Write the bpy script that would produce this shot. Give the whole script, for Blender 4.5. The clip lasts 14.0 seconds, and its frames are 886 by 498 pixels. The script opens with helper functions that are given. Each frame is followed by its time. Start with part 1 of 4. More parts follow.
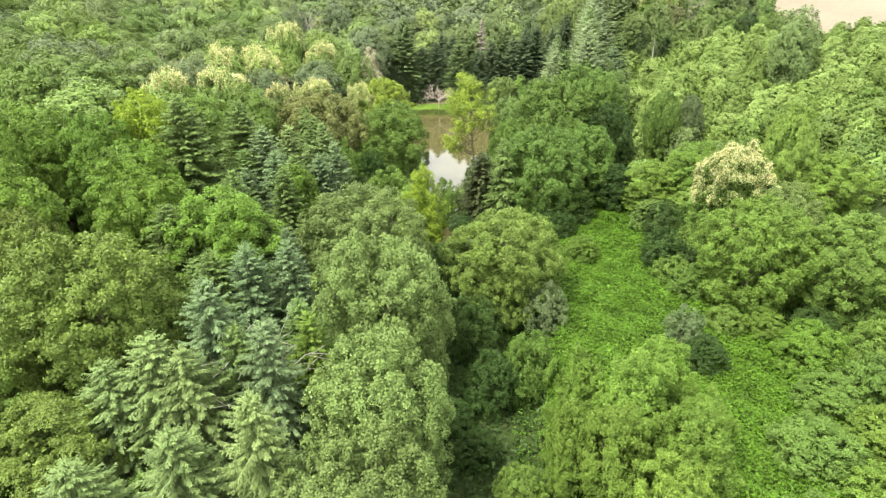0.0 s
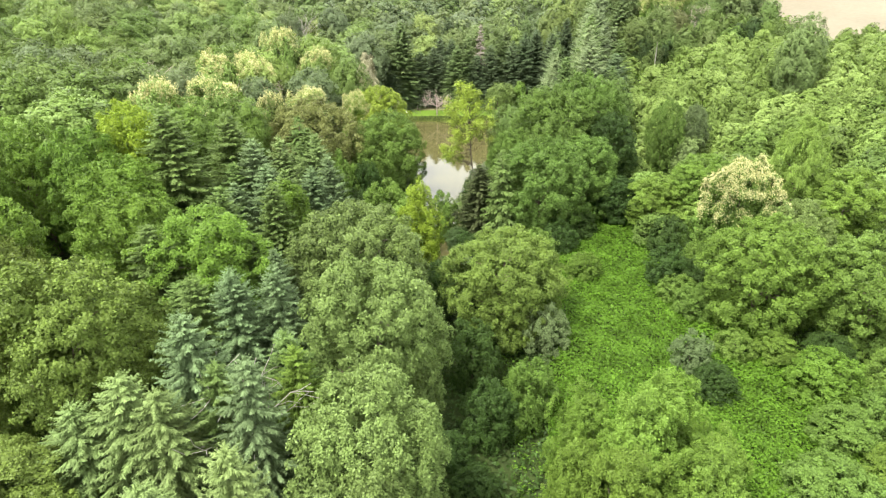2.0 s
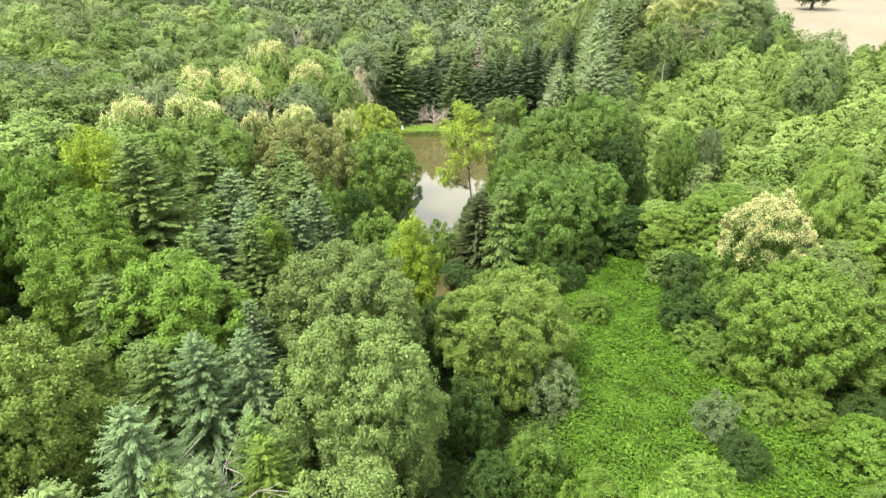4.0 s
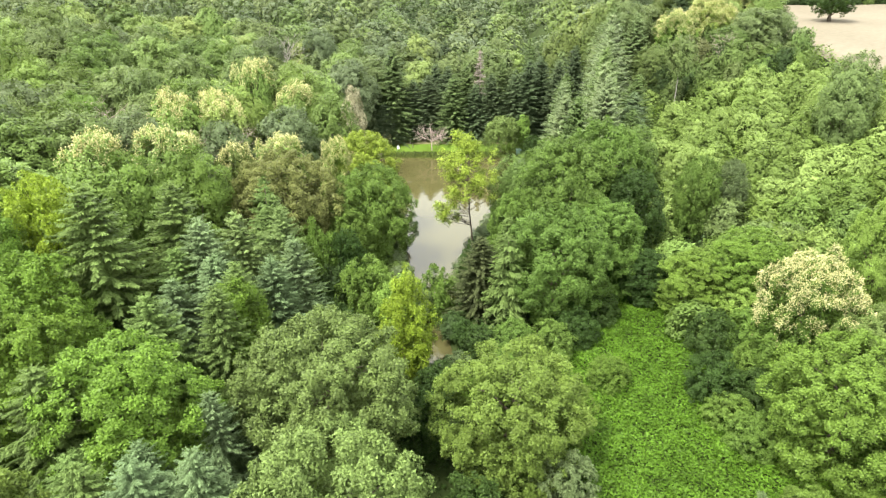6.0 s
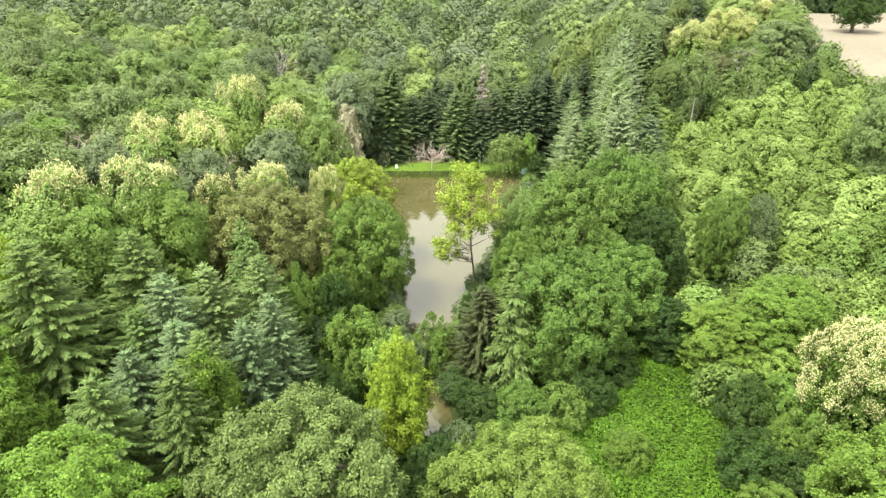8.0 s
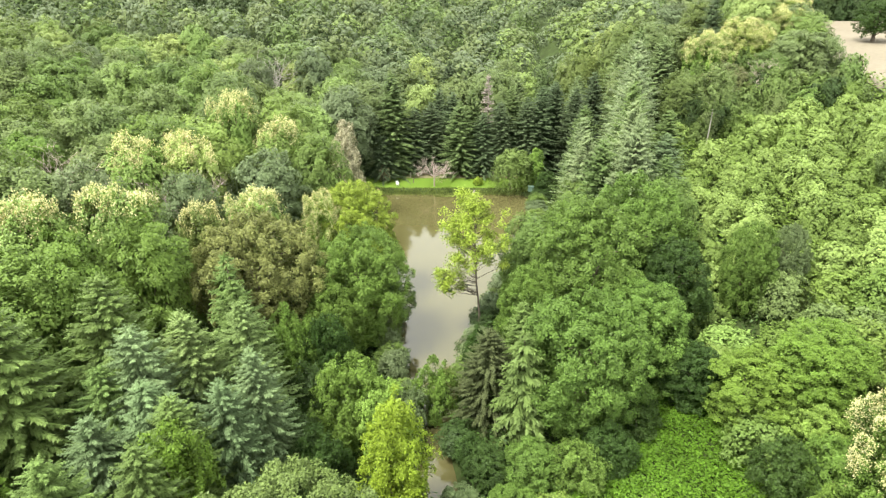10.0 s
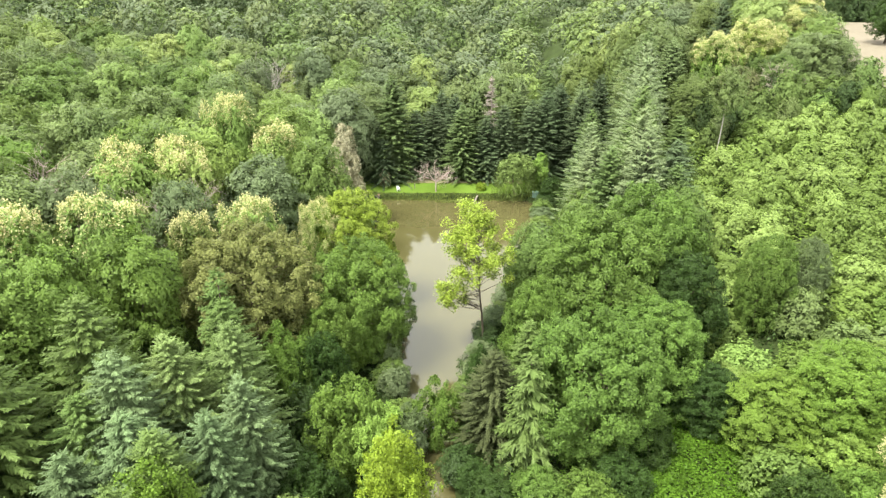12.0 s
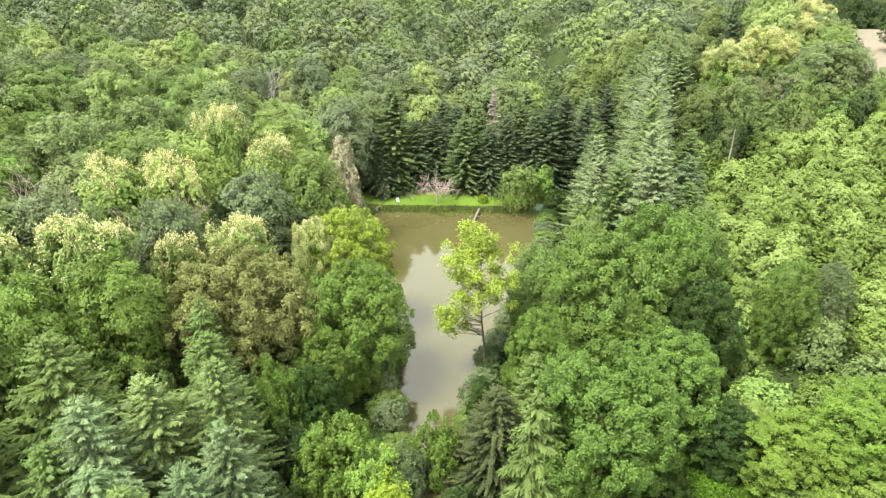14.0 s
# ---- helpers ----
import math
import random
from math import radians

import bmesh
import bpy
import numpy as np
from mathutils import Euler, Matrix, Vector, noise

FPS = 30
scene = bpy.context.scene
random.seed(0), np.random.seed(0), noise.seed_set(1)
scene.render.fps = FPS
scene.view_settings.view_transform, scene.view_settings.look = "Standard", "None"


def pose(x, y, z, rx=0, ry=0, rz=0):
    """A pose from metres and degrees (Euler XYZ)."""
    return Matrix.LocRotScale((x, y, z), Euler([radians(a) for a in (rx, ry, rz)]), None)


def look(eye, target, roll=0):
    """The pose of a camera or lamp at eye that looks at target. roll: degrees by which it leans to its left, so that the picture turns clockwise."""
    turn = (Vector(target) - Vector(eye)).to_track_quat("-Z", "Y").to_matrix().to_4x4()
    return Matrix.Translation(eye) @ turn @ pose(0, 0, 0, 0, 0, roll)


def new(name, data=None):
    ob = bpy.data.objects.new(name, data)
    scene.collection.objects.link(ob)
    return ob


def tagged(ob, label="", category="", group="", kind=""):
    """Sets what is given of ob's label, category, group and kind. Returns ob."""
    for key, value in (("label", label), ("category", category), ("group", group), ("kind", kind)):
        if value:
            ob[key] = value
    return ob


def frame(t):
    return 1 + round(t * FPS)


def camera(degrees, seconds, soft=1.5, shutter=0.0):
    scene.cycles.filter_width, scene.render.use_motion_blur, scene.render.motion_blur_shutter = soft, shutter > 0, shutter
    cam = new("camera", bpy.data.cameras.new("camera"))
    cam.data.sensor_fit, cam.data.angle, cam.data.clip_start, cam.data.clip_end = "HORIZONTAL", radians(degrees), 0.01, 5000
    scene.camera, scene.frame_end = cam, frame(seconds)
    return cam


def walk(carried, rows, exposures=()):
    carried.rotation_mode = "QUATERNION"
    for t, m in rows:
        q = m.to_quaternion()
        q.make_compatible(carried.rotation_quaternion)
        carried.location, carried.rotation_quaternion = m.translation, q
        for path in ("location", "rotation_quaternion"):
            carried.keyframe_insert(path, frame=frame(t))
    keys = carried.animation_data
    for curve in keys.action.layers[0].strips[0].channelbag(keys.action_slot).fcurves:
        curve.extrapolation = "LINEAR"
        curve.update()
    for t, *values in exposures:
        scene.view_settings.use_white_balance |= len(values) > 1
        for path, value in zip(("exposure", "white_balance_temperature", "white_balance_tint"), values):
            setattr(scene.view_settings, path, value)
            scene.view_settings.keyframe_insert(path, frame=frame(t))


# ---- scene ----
cam = camera(73.0, 14.0, 1.3)
PATH = [
    (0, (2.242, 0.832, 29.974), (2.192, 2.606, 29.052), -1.0),
    (0.5, (2.33, 1.111, 30.038), (2.28, 2.885, 29.115), -1.0),
    (1, (2.338, 1.677, 30.151), (2.287, 3.451, 29.229), -1.0),
    (1.5, (2.384, 2.468, 30.278), (2.334, 4.243, 29.358), -0.9),
    (2, (2.4, 3.479, 30.384), (2.353, 5.254, 29.464), -0.9),
    (2.5, (2.454, 4.64, 30.46), (2.408, 6.418, 29.545), -0.8),
    (3, (2.448, 5.99, 30.577), (2.405, 7.77, 29.665), -0.7),
    (5.5, (2.371, 14.669, 31.875), (2.336, 16.452, 30.968), -0.4),
    (6, (2.436, 16.633, 32.167), (2.401, 18.416, 31.261), -0.5),
    (6.5, (2.541, 18.645, 32.498), (2.503, 20.428, 31.592), -0.5),
    (7, (2.603, 20.555, 32.822), (2.563, 22.342, 31.924), -0.5),
    (7.5, (2.653, 22.033, 33.015), (2.61, 23.816, 32.109), -0.5),
    (8, (2.749, 23.473, 33.203), (2.703, 25.256, 32.298), -0.5),
    (10.5, (2.556, 29.435, 33.713), (2.5, 31.221, 32.816), -0.5),
    (11, (2.507, 29.973, 33.679), (2.451, 31.757, 32.775), -0.4),
    (11.5, (2.458, 30.568, 33.637), (2.401, 32.352, 32.735), -0.4),
    (12, (2.442, 31.32, 33.682), (2.384, 33.105, 32.781), -0.4),
    (12.5, (2.394, 32.271, 33.829), (2.337, 34.055, 32.928), -0.3),
    (13, (2.403, 33.238, 33.923), (2.344, 35.027, 33.031), -0.3),
    (13.5, (2.487, 33.967, 34.027), (2.427, 35.753, 33.128), -0.2),
    (14, (2.481, 34.498, 34.079), (2.417, 36.285, 33.184), -0.3),
]
walk(cam, [(t, look(eye, target, roll)) for t, eye, target, roll in PATH])

# ---- world and light: a bright overcast sky, a weak wide sun behind the cloud ----
def sky_world():
    w = bpy.data.worlds.new("overcast_sky")
    scene.world = w
    w.use_nodes = True
    nt = w.node_tree
    nt.nodes.clear()
    out = nt.nodes.new("ShaderNodeOutputWorld")
    bg = nt.nodes.new("ShaderNodeBackground")
    sky = nt.nodes.new("ShaderNodeTexSky")
    sky.sky_type = "NISHITA"
    sky.sun_disc = False
    sky.sun_elevation = SUN_UP
    sky.sun_rotation = SUN_ROUND
    sky.air_density, sky.dust_density, sky.ozone_density = 1.0, 3.0, 1.0
    grey = nt.nodes.new("ShaderNodeHueSaturation")
    grey.inputs["Saturation"].default_value = 0.12
    tex = nt.nodes.new("ShaderNodeTexCoord")
    cloud = nt.nodes.new("ShaderNodeTexNoise")
    cloud.inputs["Scale"].default_value = 2.2
    cloud.inputs["Detail"].default_value = 5.0
    ramp = nt.nodes.new("ShaderNodeMapRange")
    ramp.inputs["From Min"].default_value, ramp.inputs["From Max"].default_value = 0.3, 0.7
    ramp.inputs["To Min"].default_value, ramp.inputs["To Max"].default_value = 0.85, 1.15
    veil = nt.nodes.new("ShaderNodeMix")
    veil.data_type = "RGBA"
    veil.inputs["Factor"].default_value = 0.65
    veil.inputs["B"].default_value = (7.4, 7.5, 7.3, 1)
    mul = nt.nodes.new("ShaderNodeMix")
    mul.data_type, mul.blend_type = "RGBA", "MULTIPLY"
    mul.inputs["Factor"].default_value = 1.0
    link = nt.links.new
    link(sky.outputs["Color"], grey.inputs["Color"])
    link(grey.outputs["Color"], veil.inputs["A"])
    link(tex.outputs["Generated"], cloud.inputs["Vector"])
    link(cloud.outputs["Fac"], ramp.inputs["Value"])
    link(veil.outputs["Result"], mul.inputs["A"])
    link(ramp.outputs["Result"], mul.inputs["B"])
    link(mul.outputs["Result"], bg.inputs["Color"])
    bg.inputs["Strength"].default_value = SKY
    link(bg.outputs["Background"], out.inputs["Surface"])


SKY = 0.117
SUN_UP, SUN_ROUND = radians(62), radians(238)
sky_world()
sun = new("sun", bpy.data.lights.new("sun", "SUN"))
sun.data.energy, sun.data.angle, sun.data.color = 2.15, radians(18), (1.0, 0.96, 0.88)
sun.matrix_world = look((-62, 22, 140), (0, 60, 0))
scene.view_settings.exposure = 2.20


# ---- materials ----
def material(name):
    m = bpy.data.materials.new(name)
    m.use_nodes = True
    m.node_tree.nodes.clear()
    return m, m.node_tree.nodes.new, m.node_tree.links.new


def leaf_material(name, own_colour=None, spread=0.34, clear=0.11, gloss=0.45, hues=(0.496, 0.508), blotch=0.22):
    """Leaves: the tree's own colour, varied leaf by leaf and in broad patches, part of the light passing through."""
    m, node, link = material(name)
    out = node("ShaderNodeOutputMaterial")
    info, geo = node("ShaderNodeObjectInfo"), node("ShaderNodeNewGeometry")
    hsv = node("ShaderNodeHueSaturation")
    if own_colour:
        hsv.inputs["Color"].default_value = (*own_colour, 1)
    else:
        link(info.outputs["Color"], hsv.inputs["Color"])
    val = node("ShaderNodeMapRange")
    val.inputs["To Min"].default_value, val.inputs["To Max"].default_value = 1 - spread, 1 + spread
    link(geo.outputs["Random Per Island"], val.inputs["Value"])
    tex = node("ShaderNodeTexCoord")
    patch = node("ShaderNodeTexNoise")
    patch.inputs["Scale"].default_value, patch.inputs["Detail"].default_value = 0.55, 3.0
    link(tex.outputs["Object"], patch.inputs["Vector"])
    pr = node("ShaderNodeMapRange")
    pr.inputs["From Min"].default_value, pr.inputs["From Max"].default_value = 0.3, 0.7
    pr.inputs["To Min"].default_value, pr.inputs["To Max"].default_value = 1 - blotch, 1 + blotch
    link(patch.outputs["Fac"], pr.inputs["Value"])
    mul = node("ShaderNodeMath")
    mul.operation = "MULTIPLY"
    link(val.outputs["Result"], mul.inputs[0])
    link(pr.outputs["Result"], mul.inputs[1])
    link(mul.outputs["Value"], hsv.inputs["Value"])
    hue = node("ShaderNodeMapRange")
    hue.inputs["To Min"].default_value, hue.inputs["To Max"].default_value = hues
    link(info.outputs["Random"], hue.inputs["Value"])
    link(hue.outputs["Result"], hsv.inputs["Hue"])
    body = node("ShaderNodeBsdfPrincipled")
    body.inputs["Roughness"].default_value = gloss
    body.inputs["Specular IOR Level"].default_value = 0.10
    thin = node("ShaderNodeBsdfTranslucent")
    warm = node("ShaderNodeMix")
    warm.data_type, warm.blend_type = "RGBA", "MULTIPLY"
    warm.inputs["Factor"].default_value = 1.0
    warm.inputs["B"].default_value = (1.2, 1.2, 0.75, 1)
    mix = node("ShaderNodeMixShader")
    mix.inputs["Fac"].default_value = clear
    link(hsv.outputs["Color"], body.inputs["Base Color"])
    link(hsv.outputs["Color"], warm.inputs["A"])
    link(warm.outputs["Result"], thin.inputs["Color"])
    link(body.outputs["BSDF"], mix.inputs[1])
    link(thin.outputs["BSDF"], mix.inputs[2])
    link(mix.outputs["Shader"], out.inputs["Surface"])
    return m


def rough_material(name, low, high, scale, rough=0.9, bump=0.3, fine=9.0, metal=0.0):
    """Two colours mixed by noise at two scales, with fine relief."""
    m, node, link = material(name)
    out, body = node("ShaderNodeOutputMaterial"), node("ShaderNodeBsdfPrincipled")
    tex = node("ShaderNodeTexCoord")
    a, b = node("ShaderNodeTexNoise"), node("ShaderNodeTexNoise")
    a.inputs["Scale"].default_value, a.inputs["Detail"].default_value = scale, 4
    b.inputs["Scale"].default_value, b.inputs["Detail"].default_value = scale * fine, 5
    add = node("ShaderNodeMath")
    add.operation = "MULTIPLY_ADD"
    add.inputs[1].default_value = 0.55
    half = node("ShaderNodeMath")
    half.operation = "MULTIPLY"
    half.inputs[1].default_value = 0.45
    ramp = node("ShaderNodeMapRange")
    ramp.inputs["From Min"].default_value, ramp.inputs["From Max"].default_value = 0.33, 0.67
    mix = node("ShaderNodeMix")
    mix.data_type = "RGBA"
    mix.inputs["A"].default_value, mix.inputs["B"].default_value = (*low, 1), (*high, 1)
    rel = node("ShaderNodeBump")
    rel.inputs["Strength"].default_value = bump
    for n in (a, b):
        link(tex.outputs["Object"], n.inputs["Vector"])
    link(b.outputs["Fac"], half.inputs[0])
    link(a.outputs["Fac"], add.inputs[0])
    link(half.outputs["Value"], add.inputs[2])
    link(add.outputs["Value"], ramp.inputs["Value"])
    link(ramp.outputs["Result"], mix.inputs["Factor"])
    link(mix.outputs["Result"], body.inputs["Base Color"])
    link(b.outputs["Fac"], rel.inputs["Height"])
    link(rel.outputs["Normal"], body.inputs["Normal"])
    body.inputs["Roughness"].default_value, body.inputs["Metallic"].default_value = rough, metal
    body.inputs["Specular IOR Level"].default_value = 0.5 if rough < 0.7 else 0.1
    link(body.outputs["BSDF"], out.inputs["Surface"])
    return m


def water_material():
    """Murky brown pond water with a still, faintly rippled surface."""
    m, node, link = material("pond_water")
    out, body = node("ShaderNodeOutputMaterial"), node("ShaderNodeBsdfPrincipled")
    tex, wave, silt = node("ShaderNodeTexCoord"), node("ShaderNodeTexNoise"), node("ShaderNodeTexNoise")
    wave.inputs["Scale"].default_value, wave.inputs["Detail"].default_value = 1.6, 3
    silt.inputs["Scale"].default_value, silt.inputs["Detail"].default_value = 0.08, 4
    mix, rel = node("ShaderNodeMix"), node("ShaderNodeBump")
    mix.data_type = "RGBA"
    mix.inputs["A"].default_value, mix.inputs["B"].default_value = (0.062, 0.059, 0.022, 1), (0.080, 0.074, 0.029, 1)
    rel.inputs["Strength"].default_value, rel.inputs["Distance"].default_value = 0.05, 0.02
    for n in (wave, silt):
        link(tex.outputs["Object"], n.inputs["Vector"])
    link(silt.outputs["Fac"], mix.inputs["Factor"])
    link(mix.outputs["Result"], body.inputs["Base Color"])
    link(wave.outputs["Fac"], rel.inputs["Height"])
    link(rel.outputs["Normal"], body.inputs["Normal"])
    body.inputs["Roughness"].default_value, body.inputs["IOR"].default_value = 0.03, 1.40
    body.inputs["Specular IOR Level"].default_value = 0.85
    link(body.outputs["BSDF"], out.inputs["Surface"])
    return m


LEAF = leaf_material("leaves", spread=0.28, hues=(0.492, 0.503), blotch=0.24)
# softer leaf contrast and a shifted hue stand in for distance haze
FAR_LEAF = leaf_material("distant_leaves", spread=0.12, clear=0.16, hues=(0.486, 0.501), blotch=0.15)
NEEDLE = leaf_material("needles", spread=0.24, clear=0.14, gloss=0.55, hues=(0.494, 0.505))
BLOSSOM = leaf_material("chestnut_blossom", (0.44, 0.42, 0.21), 0.15, 0.2, 0.7)
HERB = leaf_material("bramble_leaves", (0.067, 0.136, 0.013), 0.38, 0.25, 0.5)
TURF = leaf_material("grass_blades", (0.120, 0.150, 0.038), 0.35, 0.3, 0.6)
BARK = rough_material("grey_brown_bark", (0.06, 0.048, 0.035), (0.16, 0.135, 0.10), 3.0)
PALE_BARK = rough_material("pale_grey_bark", (0.20, 0.185, 0.155), (0.36, 0.34, 0.29), 3.0)
DEAD_WOOD = rough_material("weathered_dead_wood", (0.26, 0.205, 0.175), (0.46, 0.38, 0.335), 3.0)
# dark litter colour, lowered further to hold the shade under the trees
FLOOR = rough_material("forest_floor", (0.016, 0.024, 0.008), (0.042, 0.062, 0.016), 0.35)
LAWN = rough_material("mown_grass", (0.070, 0.125, 0.014), (0.105, 0.165, 0.022), 0.3, bump=0.5, fine=14)
STRAW = rough_material("dry_pale_grass", (0.13, 0.135, 0.05), (0.21, 0.19, 0.10), 0.8, bump=0.5, fine=10)
MEADOW = rough_material("dry_hay_field", (0.135, 0.118, 0.084), (0.18, 0.158, 0.115), 0.06, fine=22)
EARTH = rough_material("bare_earth", (0.13, 0.09, 0.05), (0.25, 0.18, 0.11), 0.9)
WATER = water_material()
WHITE = rough_material("white_paint", (0.50, 0.51, 0.49), (0.64, 0.64, 0.62), 3.0, 0.5, 0.05)
GREEN_PAINT = rough_material("green_painted_metal", (0.13, 0.22, 0.17), (0.18, 0.27, 0.21), 2.0, 0.5, 0.1)
OLD_WOOD = rough_material("silvered_wood", (0.12, 0.105, 0.085), (0.25, 0.22, 0.185), 2.5)


# ---- the lie of the land ----
def ease(a, b, v):
    s = np.clip((v - a) / (b - a), 0, 1)
    return s * s * (3 - 2 * s)


def pond_edge(y):
    """West and east shore of the pond at a given y."""
    w = np.interp(y, [55, 58, 64, 70, 76, 84, 95, 105, 112, 114.2], [1.2, 0.2, -0.6, -2.2, -3.2, -4.2, -7.5, -10.5, -11.5, -9.5])
    e = np.interp(y, [55, 58, 64, 70, 76, 84, 95, 105, 112, 114.2], [1.3, 2.4, 1.5, 2.8, 3.6, 6.5, 10.0, 12.5, 14.0, 11.5])
    return w, e


def land(x, y):
    """Height of the ground."""
    x, y = np.asarray(x, float), np.asarray(y, float)
    z = 0.7 - 1.9 * ease(56, 44, y) * ease(-12, -4, x) * ease(12, 7, x)
    z = z + 0.115 * np.clip(-x - 9, 0, 60) + 0.045 * np.clip(y - 122, 0, 130) * ease(10, -30, x)
    z = z + 0.02 * np.clip(y - 135, 0, 200)
    z = z + 0.25 * np.clip(x - 18.5, 0, 47) * ease(44, 64, y) + 0.06 * np.clip(x - 24, 0, 60) * ease(64, 44, y)
    z = z + 0.085 * np.clip(y - 64, 0, 66) * ease(19, 31, x)
    z = z + 0.25 * np.sin(x * 0.21 + 1.3) * np.sin(y * 0.17) * ease(10, 30, np.abs(x))
    w, e = pond_edge(np.clip(y, 55, 114.2))
    inside = np.minimum(np.minimum(x - w, e - x), np.minimum(y - 57.5, 114.2 - y))
    return np.where((y > 40) & (y < 130), z + (-1.6 - z) * ease(-0.9, 1.0, inside), z)


def mesh_of(name, verts, faces, mats, smooth=False):
    """A mesh from numpy arrays: faces all of one size."""
    verts, faces = np.asarray(verts, np.float32), np.asarray(faces, np.int32)
    me = bpy.data.meshes.new(name)
    n, k = faces.shape
    me.vertices.add(len(verts))
    me.vertices.foreach_set("co", verts.ravel())
    me.loops.add(n * k)
    me.loops.foreach_set("vertex_index", faces.ravel())
    me.polygons.add(n)
    me.polygons.foreach_set("loop_start", np.arange(0, n * k, k, dtype=np.int32))
    me.polygons.foreach_set("use_smooth", np.full(n, smooth))
    me.update(calc_edges=True)
    me.validate()
    for m in mats if isinstance(mats, (list, tuple)) else [mats]:
        me.materials.append(m)
    return me


def sheet(xs, ys, lift=0.0):
    gx, gy = np.meshgrid(xs, ys)
    v = np.stack([gx, gy, land(gx, gy) + lift], -1).reshape(-1, 3)
    i = (np.arange(len(ys) - 1)[:, None] * len(xs) + np.arange(len(xs) - 1)).ravel()
    return v, np.stack([i, i + 1, i + 1 + len(xs), i + len(xs)], 1)


GX = np.concatenate([[-3000, -1600, -900, -500, -320, -240], np.arange(-190, -24, 4.0), np.arange(-24, 30, 0.75), np.arange(30, 200, 4.0), [240, 320, 500, 900, 1600, 3000]])
GY = np.concatenate([[-3000, -1500, -600, -200, -90], np.arange(-50, 40, 4.0), np.arange(40, 126, 0.75), np.arange(126, 320, 4.0), [360, 450, 700, 1200, 2000, 3000]])
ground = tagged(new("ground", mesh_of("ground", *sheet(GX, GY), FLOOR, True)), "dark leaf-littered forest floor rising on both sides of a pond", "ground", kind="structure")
water = tagged(new("water", mesh_of("water", [(-20, 54, 0), (22, 54, 0), (22, 118, 0), (-20, 118, 0)], [(0, 1, 2, 3)], WATER)), "still murky brown pond water mirroring the pale sky", "water", kind="structure")
lawn = tagged(new("lawn", mesh_of("lawn", *sheet(np.arange(-13, 14.1, 0.75), np.arange(115.2, 122.1, 0.75), 0.03), LAWN, True)), "mown bright green grass bank beside the pond", "lawn", kind="structure")
dry_verge = tagged(new("dry_verge", mesh_of("dry_verge", *sheet(np.arange(-12.5, 12.1, 0.7), np.arange(119.4, 122.6, 0.7), 0.06), STRAW, True)), "strip of dry pale grass under the conifers", "grass", kind="structure")


def field_edge(y):
    """West edge of the hay field."""
    return np.interp(y, [100, 110, 128, 141, 155, 170], [60.5, 60.5, 61, 64, 70, 79])


u, fy = np.meshgrid(np.linspace(0, 130, 31), np.linspace(105, 169, 30))
fx = field_edge(fy) + u
i = (np.arange(29)[:, None] * 31 + np.arange(30)).ravel()
field = tagged(new("field", mesh_of("field", np.stack([fx, fy, land(fx, fy) + 0.15], -1).reshape(-1, 3), np.stack([i, i + 1, i + 32, i + 31], 1), MEADOW, True)), "pale dry hay field beyond the wood", "field", kind="structure")


# ---- growing plants ----
def unit(v):
    return v / np.maximum(np.linalg.norm(v, axis=-1, keepdims=True), 1e-9)


def cards(base, axis, normal, length, width, sag=0.12):
    """Leaf sprays: pointed blades that start at base and run along axis."""
    axis, n = unit(axis), len(base)
    side = unit(np.cross(normal, axis))
    up = np.cross(axis, side)
    length, width = np.broadcast_to(length, n)[:, None], np.broadcast_to(width, n)[:, None]
    v = np.stack([base + side * width / 2, base + axis * length - up * length * sag, base - side * width / 2], 1)
    return v.reshape(-1, 3)


def card_faces(v):
    return np.arange(len(v), dtype=np.int32).reshape(-1, 3)


def tubes(segments, sides=6):
    """Tapered limbs (start, end, radius, end radius) as quads."""
    vs, fs, k = [], [], 0
    ring = np.linspace(0, 2 * np.pi, sides, endpoint=False)
    for a, b, ra, rb in segments:
        a, b = np.array(a, float), np.array(b, float)
        d = unit(b - a)
        s = unit(np.cross(d, (0.31, 0.95, 0.05)))
        t = np.cross(d, s)
        circle = np.cos(ring)[:, None] * s + np.sin(ring)[:, None] * t
        vs += [a + circle * ra, b + circle * rb]
        i = np.arange(sides)
        j = (i + 1) % sides
        fs.append(k + np.stack([i, j, j + sides, i + sides], 1))
        k += 2 * sides
    return np.concatenate(vs), np.concatenate(fs)


def stem(rng, height, radius, lean=0.25, knots=5):
    pts = [np.zeros(3)]
    for i in range(knots):
        pts.append(pts[-1] + np.array([rng.normal(0, lean), rng.normal(0, lean), height / knots]))
    rad = radius * (1 - 0.8 * np.linspace(0, 1, knots + 1))
    rad[0] *= 1.3
    return pts, [(pts[i] - (0, 0, 0.3 if i == 0 else 0), pts[i + 1], rad[i], rad[i + 1]) for i in range(knots)]


